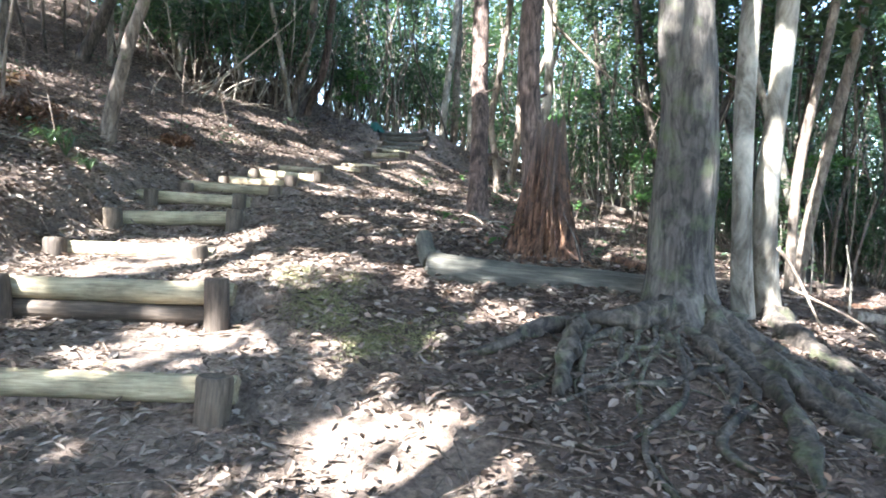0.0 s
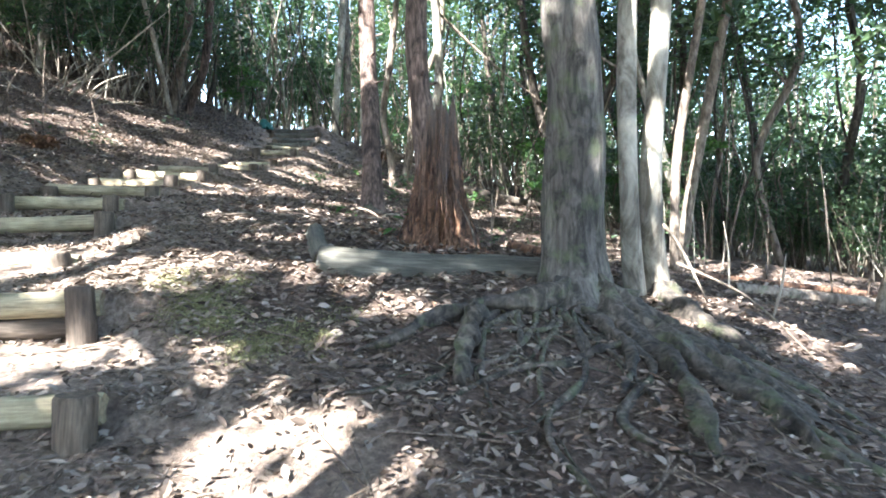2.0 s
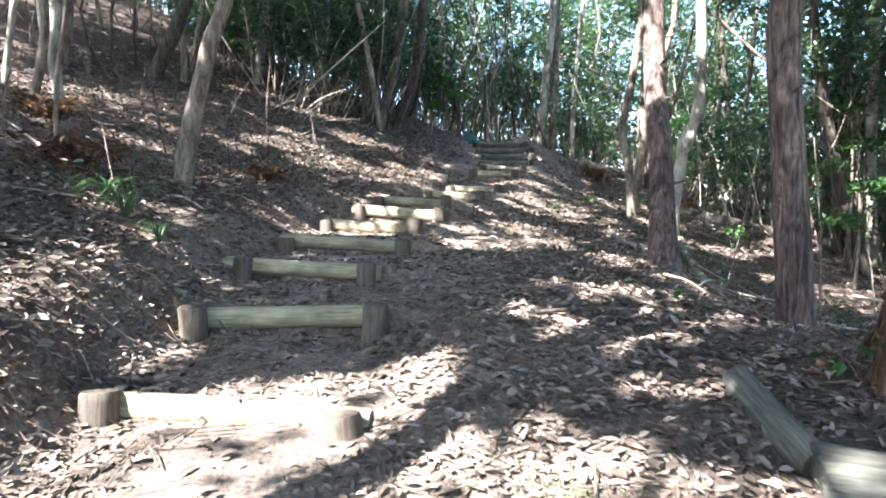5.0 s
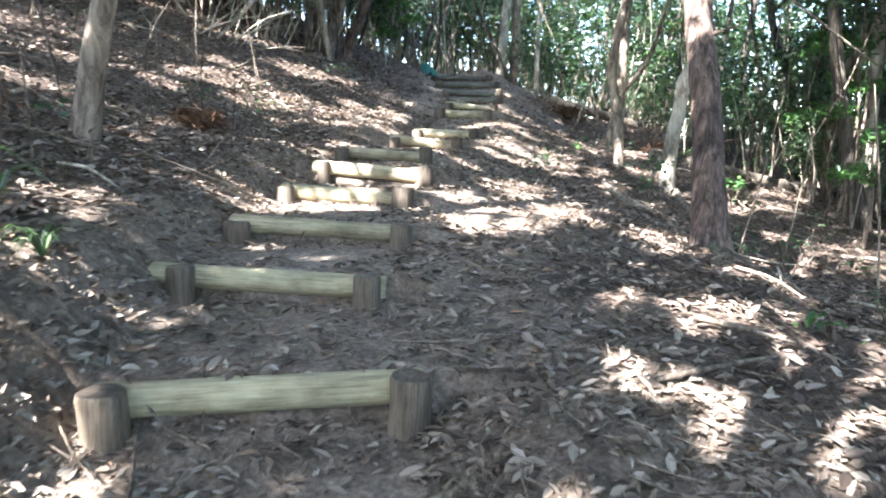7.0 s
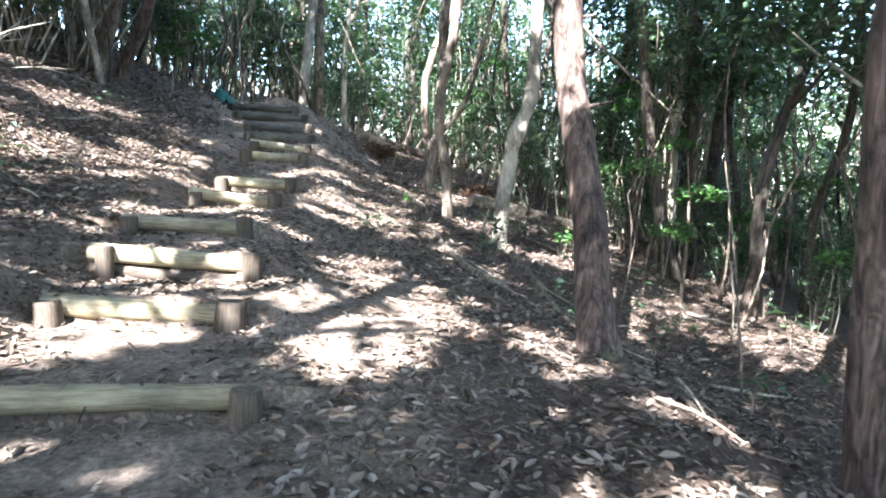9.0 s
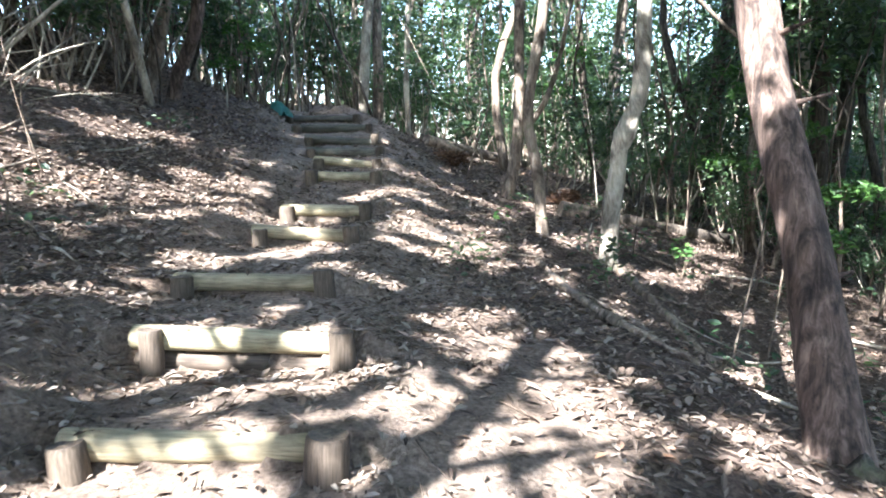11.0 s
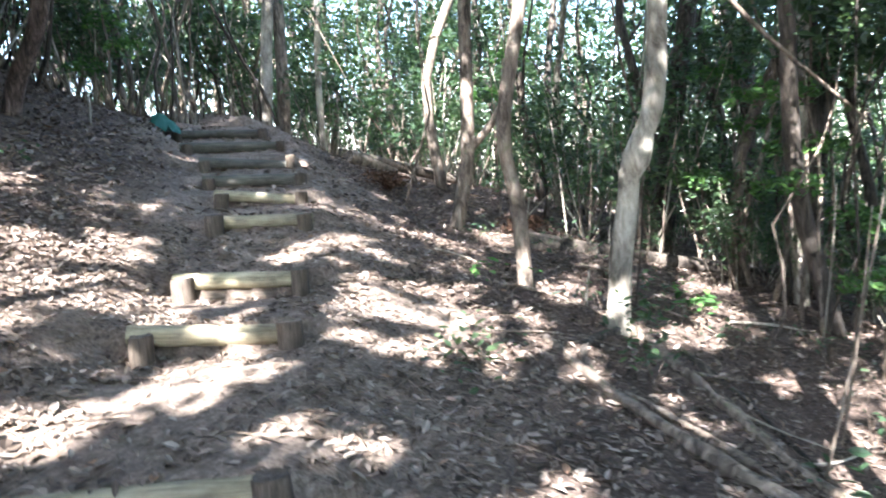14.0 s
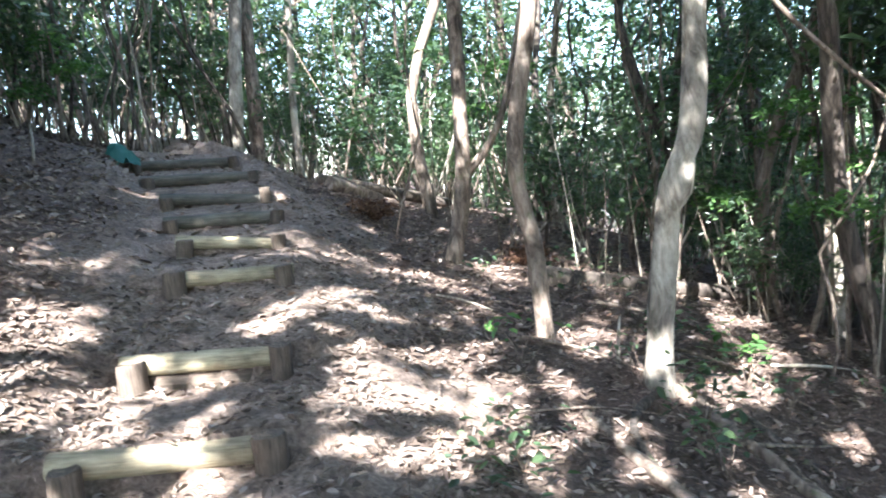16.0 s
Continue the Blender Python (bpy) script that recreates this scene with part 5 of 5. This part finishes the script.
        parts.append(tube(P, [r, r * 0.6], 4, 0, 0, rng, False))
    V, F = joined(parts)
    tagged(new("twigs", tri_mesh("twigs", V, F, M_TWIG)), "dry thin twigs scattered on the forest floor", "twigs", kind="stuff")


litter()


def sprout(x, y, h, mat, label, seed, n=26, size=(0.09, 0.035), spread=0.16):
    rng = np.random.default_rng(seed)
    ob = thing("seedling", at(x, y), label, "plant", "seedlings on the forest floor")
    C = []
    for k in range(4):
        tip = np.array([rng.normal(0, spread * 0.6), rng.normal(0, spread * 0.6), h * rng.uniform(0.6, 1.1)])
        stem("stem", ob, [(0, 0, -0.03), tip * 0.5 + (0, 0, 0.02), tip], [0.005, 0.004, 0.002], M_TWIG, rng, 5, 0.08)
        C.append(tip + rng.normal(0, 1, (n // 4, 3)) * (spread * 0.5, spread * 0.5, spread * 0.25))
    V, F = leaves(np.vstack(C), rng, size[0], size[1], 0.2)
    child("foliage", tri_mesh("foliage", V, F, mat, False), ob)


def grass_tuft(x, y, seed, h=0.35, n=34):
    rng = np.random.default_rng(seed)
    ob = thing("grass_tuft", at(x, y), "tuft of long narrow green leaves on the bank", "plant", "seedlings on the forest floor")
    parts = []
    for k in range(n):
        a = rng.uniform(0, 6.28)
        d = np.array([math.cos(a), math.sin(a), 0])
        r = rng.uniform(0.5, 1.0)
        c = [np.zeros(3), d * 0.3 * r * h + (0, 0, 0.6 * h * r), d * 0.75 * r * h + (0, 0, 0.75 * h * r), d * 1.2 * r * h + (0, 0, 0.45 * h * r)]
        s = np.array([-d[1], d[0], 0]) * 0.007
        V = np.array([c[0] - s, c[0] + s, c[1] - s, c[1] + s, c[2] - s * 0.8, c[2] + s * 0.8, c[3]])
        parts.append((V, np.array([[0, 1, 3], [0, 3, 2], [2, 3, 5], [2, 5, 4], [4, 5, 6]])))
    V, F = joined(parts)
    child("foliage", tri_mesh("foliage", V, F, M_LEAF, False), ob)


grass_tuft(-3.5, 6.1, 1)
grass_tuft(-3.75, 6.3, 2, 0.28)
grass_tuft(-3.2, 5.95, 3, 0.2, 20)
sprout(0.54, 13.15, 0.35, M_FRESH, "bright green seedling on the bank edge", 4)
sprout(2.6, 13.0, 0.4, M_FRESH, "bright green broadleaf seedling", 5, 20, (0.12, 0.05))
sprout(2.9, 13.5, 0.3, M_FRESH, "small green broadleaf seedling", 6, 20, (0.12, 0.05))
sprout(1.15, 12.1, 0.45, M_LEAF, "dark green seedling by the bank edge", 7, 84, (0.085, 0.036), 0.26)
sprout(1.0, 11.75, 0.3, M_LEAF, "low dark green seedling by the bank edge", 11, 52, (0.08, 0.034), 0.2)
sprout(-0.25, 11.9, 0.2, M_LEAF, "low dark green plant beside the path", 8, 76, (0.08, 0.034), 0.24)
sprout(0.5, 5.0, 0.14, M_FRESH, "low green seedling by the stump", 9, 16)
sprout(0.2, 6.4, 0.12, M_FRESH, "small green seedling among leaves", 10, 12)


def netting():
    rng = np.random.default_rng(3)
    ob = thing("green_net", at(-2.05, 19.2), "crumpled heap of green plastic netting by the top step", "netting")
    n = 14
    g = np.linspace(-1, 1, n)
    X, Y = np.meshgrid(g, g)
    R = np.sqrt(X ** 2 + Y ** 2)
    Z = 0.42 * np.exp(-R ** 2 * 1.6) + rng.normal(0, 0.03, X.shape) - 0.03
    V = np.stack([X * 0.27, Y * 0.22, Z * 0.8], -1).reshape(-1, 3)
    i = (np.arange(n - 1)[:, None] * n + np.arange(n - 1)[None, :]).reshape(-1)
    F = np.concatenate([np.stack([i, i + 1, i + n + 1], -1), np.stack([i, i + n + 1, i + n], -1)])
    child("net", tri_mesh("net", V, F, M_NET), ob)


netting()


def moss(name, spots, seed, label):
    """Moss cushions: short dense shoots over patches of the bank."""
    rng = np.random.default_rng(seed)
    C = []
    for x, y, r, n in spots:
        p = rng.normal(0, r * 0.5, (n, 2)) + (x, y)
        C.append(np.stack([p[:, 0], p[:, 1], ground(p[:, 0], p[:, 1]) + rng.uniform(0.005, 0.025, n)], -1))
    V, F = blades(np.vstack(C), rng, 0.018, 0.007)
    tagged(new(name, tri_mesh(name, V, F, M_MOSS, False)), label, "moss", kind="stuff")


moss("moss_patch", [(-0.7, 3.65, 0.17, 2000), (-0.55, 3.5, 0.15, 1200), (-0.38, 3.3, 0.12, 1100), (-0.25, 3.38, 0.14, 800), (-0.1, 3.3, 0.12, 600), (-0.85, 3.95, 0.16, 700), (-0.5, 3.85, 0.12, 500), (0.05, 3.55, 0.14, 300)], 51,
     "yellowish green moss on the earth bank")
moss("moss_patch", [(1.5, 3.5, 0.1, 900), (1.75, 3.2, 0.1, 900), (2.3, 4.2, 0.1, 1200), (2.35, 3.8, 0.09, 900)], 52, "dark moss between the roots")


# ================= growth of the lower slope =================
def spray_tree(x, y, layers, seed, label):
    """A slim understorey tree that holds its leaves in flat sprays."""
    rng = np.random.default_rng(seed)
    ob = thing("sapling", at(x, y), label, "tree")
    h = max(l[2] for l in layers) + 0.4
    stem("trunk", ob, [(0, 0, -0.15), (0.05, 0.02, h * 0.5), (-0.03, 0.05, h)], [0.028, 0.022, 0.008], M_TAN, rng, 7, 0.3)
    C = []
    for dx, dy, hz, r in layers:
        tip = np.array([dx, dy, hz])
        stem("limb", ob, [(0.02, 0.02, hz - 0.25), tip * (0.5, 0.5, 1) + (0, 0, -0.06), tip], [0.012, 0.009, 0.004], M_TAN, rng, 5, 0.2)
        n = int(520 * r)
        a, q = rng.uniform(0, 6.28, n), r * np.sqrt(rng.uniform(0, 1, n))
        C.append(np.stack([dx + q * np.cos(a), dy + q * np.sin(a), hz + rng.normal(0, 0.05, n) - 0.12 * q / r], -1))
    V, F = blades(np.vstack(C), rng, 0.11, 0.05)
    child("foliage", tri_mesh("foliage", V, F, M_FRESH, False), ob)


spray_tree(4.5, 13.4, [(-0.5, -0.2, 1.7, 0.4), (0.3, 0.2, 2.1, 0.5), (-0.2, 0.3, 2.7, 0.5), (0.5, -0.3, 1.3, 0.35)], 81, "slim sapling with bright green leaf sprays")
spray_tree(6.3, 12.6, [(-0.6, 0.1, 1.4, 0.45), (0.2, -0.3, 2.0, 0.5), (-0.3, 0.4, 2.6, 0.4)], 82, "slim sapling with bright green leaf sprays")
spray_tree(4.0, 12.1, [(-0.3, -0.1, 1.1, 0.3), (0.25, 0.1, 1.6, 0.35)], 86, "slim sapling with bright green leaf sprays")
spray_tree(5.0, 14.9, [(-0.4, 0.1, 1.5, 0.4), (0.3, -0.2, 2.2, 0.5), (0.0, 0.3, 2.9, 0.4)], 87, "slim sapling with green leaf sprays")
spray_tree(5.6, 10.2, [(-0.4, 0.3, 1.2, 0.4), (0.3, 0.1, 1.9, 0.5)], 83, "slim sapling with green leaf sprays")
spray_tree(3.6, 18.6, [(-0.4, 0.1, 1.9, 0.4), (0.3, 0.2, 2.6, 0.5)], 84, "slim sapling with green leaf sprays on the crest")
spray_tree(-2.75, 20.0, [(-0.3, 0.1, 0.8, 0.35), (0.3, 0.0, 1.1, 0.35), (0.0, 0.2, 1.5, 0.3)], 85, "small green bush by the top of the steps")

slope_rng = np.random.default_rng(90)
for k in range(30):
    gx, gy = slope_rng.uniform(0.6, 5.2), slope_rng.uniform(7.5, 16.5)
    if gx < 0.9 + 0.1 * abs(gy - 12):
        continue
    sprout(gx, gy, slope_rng.uniform(0.15, 0.5), (M_LEAF, M_LEAFD, M_LEAF)[k % 3], "dark green seedling on the shaded slope", 500 + k, 30, (0.08, 0.034), 0.2)
for k in range(34):
    gx, gy = slope_rng.uniform(1.6, 6.5), slope_rng.uniform(6.5, 17)
    hh = slope_rng.uniform(0.5, 2.6)
    dx, dy = slope_rng.normal(0, 0.12, 2) * hh
    stick([at(gx, gy, -0.05), at(gx + dx * 0.5 + 0.03, gy + dy * 0.5, hh * 0.5), at(gx + dx, gy + dy, hh)], slope_rng.uniform(0.006, 0.014), (M_TAN, M_DARK, M_PALE)[k % 3],
          "thin bare upright stem on the shaded slope")
for k in range(26):
    gx, gy = slope_rng.uniform(0.4, 4.0), slope_rng.uniform(6.0, 15)
    a, ln = slope_rng.uniform(-1.2, 0.6), slope_rng.uniform(0.5, 1.5)
    q = [(gx + math.cos(a) * ln * f, gy + math.sin(a) * ln * f) for f in (-0.5, 0, 0.5)]
    stick([at(*q[0], 0.03), at(*q[1], 0.05), at(*q[2], 0.02)], slope_rng.uniform(0.008, 0.02), (M_TAN, M_PALE, M_TWIG)[k % 3], "dead fallen branch on the slope")
stick([at(-0.9, 5.6, 0.03), at(-0.6, 5.75, 0.04), at(-0.3, 5.95, 0.03)], 0.012, M_TAN, "brown dead stick on the leaf litter")
stick([at(-0.5, 6.3, 0.04), at(-0.35, 6.2, 0.05), at(-0.1, 6.15, 0.03)], 0.016, M_TAN, "broken brown stick on the leaf litter")
root([(1.5, 3.7), (1.72, 3.35), (1.9, 2.95), (1.95, 2.5)], [0.09, 0.07, 0.06, 0.03], "gnarled grey root between larger roots", 0.5)
root([(1.35, 3.6), (1.4, 3.3), (1.38, 3.0), (1.2, 2.7)], [0.05, 0.04, 0.03, 0.012], "thin gnarled root on the bank", 0.7)
root([(1.95, 3.2), (2.0, 3.0), (2.0, 2.75)], [0.045, 0.055, 0.03], "pale broken root end on the bank", 0.9)
root([(0.95, 3.45), (0.9, 3.2), (0.8, 2.95)], [0.018, 0.016, 0.008], "thin root hanging over the bank", 1.0, 6)
root([(1.6, 12.9), (1.0, 12.5), (0.6, 12.0), (0.5, 11.3)], [0.04, 0.03, 0.025, 0.012], "pale exposed root along the bank edge", 0.6)
root([(2.0, 12.6), (2.1, 11.8), (1.9, 11.0)], [0.03, 0.025, 0.012], "grey root on the slope", 0.6)

root_rng = np.random.default_rng(33)
for k in range(24):
    a = root_rng.uniform(-2.5, -0.35) if k < 12 else root_rng.uniform(-1.3, -0.6)
    s, ln = root_rng.uniform(0.25, 0.5), root_rng.uniform(0.8, 1.7)
    q = [(1.42 + math.cos(a + d) * (s + ln * f), 3.85 + math.sin(a + d) * (s + ln * f)) for f, d in ((0, 0), (0.33, root_rng.normal(0, 0.12)), (0.66, root_rng.normal(0, 0.15)), (1, root_rng.normal(0, 0.2)))]
    r = root_rng.uniform(0.014, 0.03) if k < 12 else root_rng.uniform(0.024, 0.045)
    root(q, [r, r * 0.85, r * 0.7, r * 0.3], "thin dark gnarled root over the leafy bank", 0.8, 7)


# ================= growth of the leafy bank =================
tree("tree", [(-7.58, 10.1, 3.3), (-7.45, 10.1, 4.2), (-7.3, 10.1, 5.2)], [0.045, 0.04, 0.034], M_PALE, "pale slim tree leaning on the bank", 41, M_LEAF, 7, gaps=True)
tree("tree", [(-8.25, 12.1, 4.0), (-8.3, 12.1, 5.0), (-8.15, 12.1, 6.0)], [0.1, 0.09, 0.08], M_TAN, "brown patchy tree high on the bank", 42, M_LEAF, 9, (2.4, 2.4, 1.5), 90, 50, (0.18, 0.1), gaps=True, flare=0.2)
tree("tree", [(-8.7, 12.6, 4.2), (-8.9, 12.6, 5.2), (-8.8, 12.6, 6.4)], [0.08, 0.07, 0.06], M_PALE, "pale patchy tree high on the bank", 43, M_LEAF, 9, gaps=True)
tree("tree", [(-7.7, 13.9, 4.3), (-7.2, 13.9, 5.2), (-6.9, 13.9, 6.0)], [0.13, 0.12, 0.1], M_DARK, "dark leaning trunk at the top of the bank", 44, M_LEAFD, 9, gaps=True, flare=0.3)
tree("tree", [(-5.35, 8.0, 2.3), (-5.33, 8.0, 3.0), (-5.2, 8.0, 4.0)], [0.024, 0.02, 0.016], M_TAN, "thin bare-stemmed sapling on the bank", 45, M_LEAF, 5.5, (0.7, 0.7, 0.8), 16, 24, gaps=True)
bank_rng = np.random.default_rng(71)
for k in range(46):
    gx, gy = bank_rng.uniform(-7.8, -3.6), bank_rng.uniform(5.0, 15.5)
    hh = bank_rng.uniform(0.3, 1.5)
    dx, dy = bank_rng.normal(0, 0.2, 2) * hh
    stick([at(gx, gy, -0.05), at(gx + dx * 0.5 + bank_rng.normal(0, 0.03), gy + dy * 0.5, hh * 0.5), at(gx + dx, gy + dy, hh)], bank_rng.uniform(0.005, 0.012), (M_TAN, M_DARK, M_TWIG)[k % 3],
          "thin bare upright stem on the leafy bank")
for k in range(40):
    gx, gy = bank_rng.uniform(-8.0, -3.2), bank_rng.uniform(4.6, 16)
    a, ln = bank_rng.uniform(0, 6.28), bank_rng.uniform(0.3, 1.1)
    q = [(gx + math.cos(a) * ln * f, gy + math.sin(a) * ln * f) for f in (-0.5, 0, 0.5)]
    stick([at(*q[0], 0.02), at(*q[1], 0.06), at(*q[2], bank_rng.uniform(0.01, 0.2))], bank_rng.uniform(0.006, 0.016), (M_TAN, M_PALE, M_TWIG)[k % 3], "dead fallen branch on the leafy bank")
for k in range(26):
    gx, gy = bank_rng.uniform(-7.5, -3.3), bank_rng.uniform(5.2, 15.5)
    sprout(gx, gy, bank_rng.uniform(0.12, 0.3), (M_LEAFD, M_DAMP, M_LEAFD)[k % 3], ("dark green seedling on the leafy bank", "withered brown seedling on the leafy bank", "dark green seedling on the leafy bank")[k % 3], 700 + k, 32, (0.075, 0.03), 0.2)


def dead_fronds(x, y, size, seed, n=46):
    """A heap of withered arching fern fronds."""
    rng = np.random.default_rng(seed)
    ob = thing("dead_fern", at(x, y), "heap of withered red-brown fern fronds on the bank", "dead fern", "withered ferns")
    C = []
    for k in range(n):
        a, r, h = rng.uniform(0, 6.28), size * rng.uniform(0.5, 1.0), size * rng.uniform(0.25, 0.75)
        d = np.array([math.cos(a), math.sin(a), 0])
        for f in np.linspace(0.1, 1, 12):
            C.append(d * r * f + (0, 0, h * 4 * f * (1 - 0.72 * f) * 0.6) + rng.normal(0, 0.02, 3))
    V, F = blades(np.array(C), rng, 0.1, 0.03)
    child("fronds", tri_mesh("fronds", V, F, M_FERN, False), ob)


dead_fronds(-4.45, 7.0, 0.5, 91)
dead_fronds(-5.0, 6.3, 0.4, 92)
dead_fronds(-5.9, 8.6, 0.45, 93)
dead_fronds(-3.9, 9.6, 0.3, 94)
dead_fronds(2.6, 16.4, 0.4, 95)
dead_fronds(1.0, 17.6, 0.45, 96)
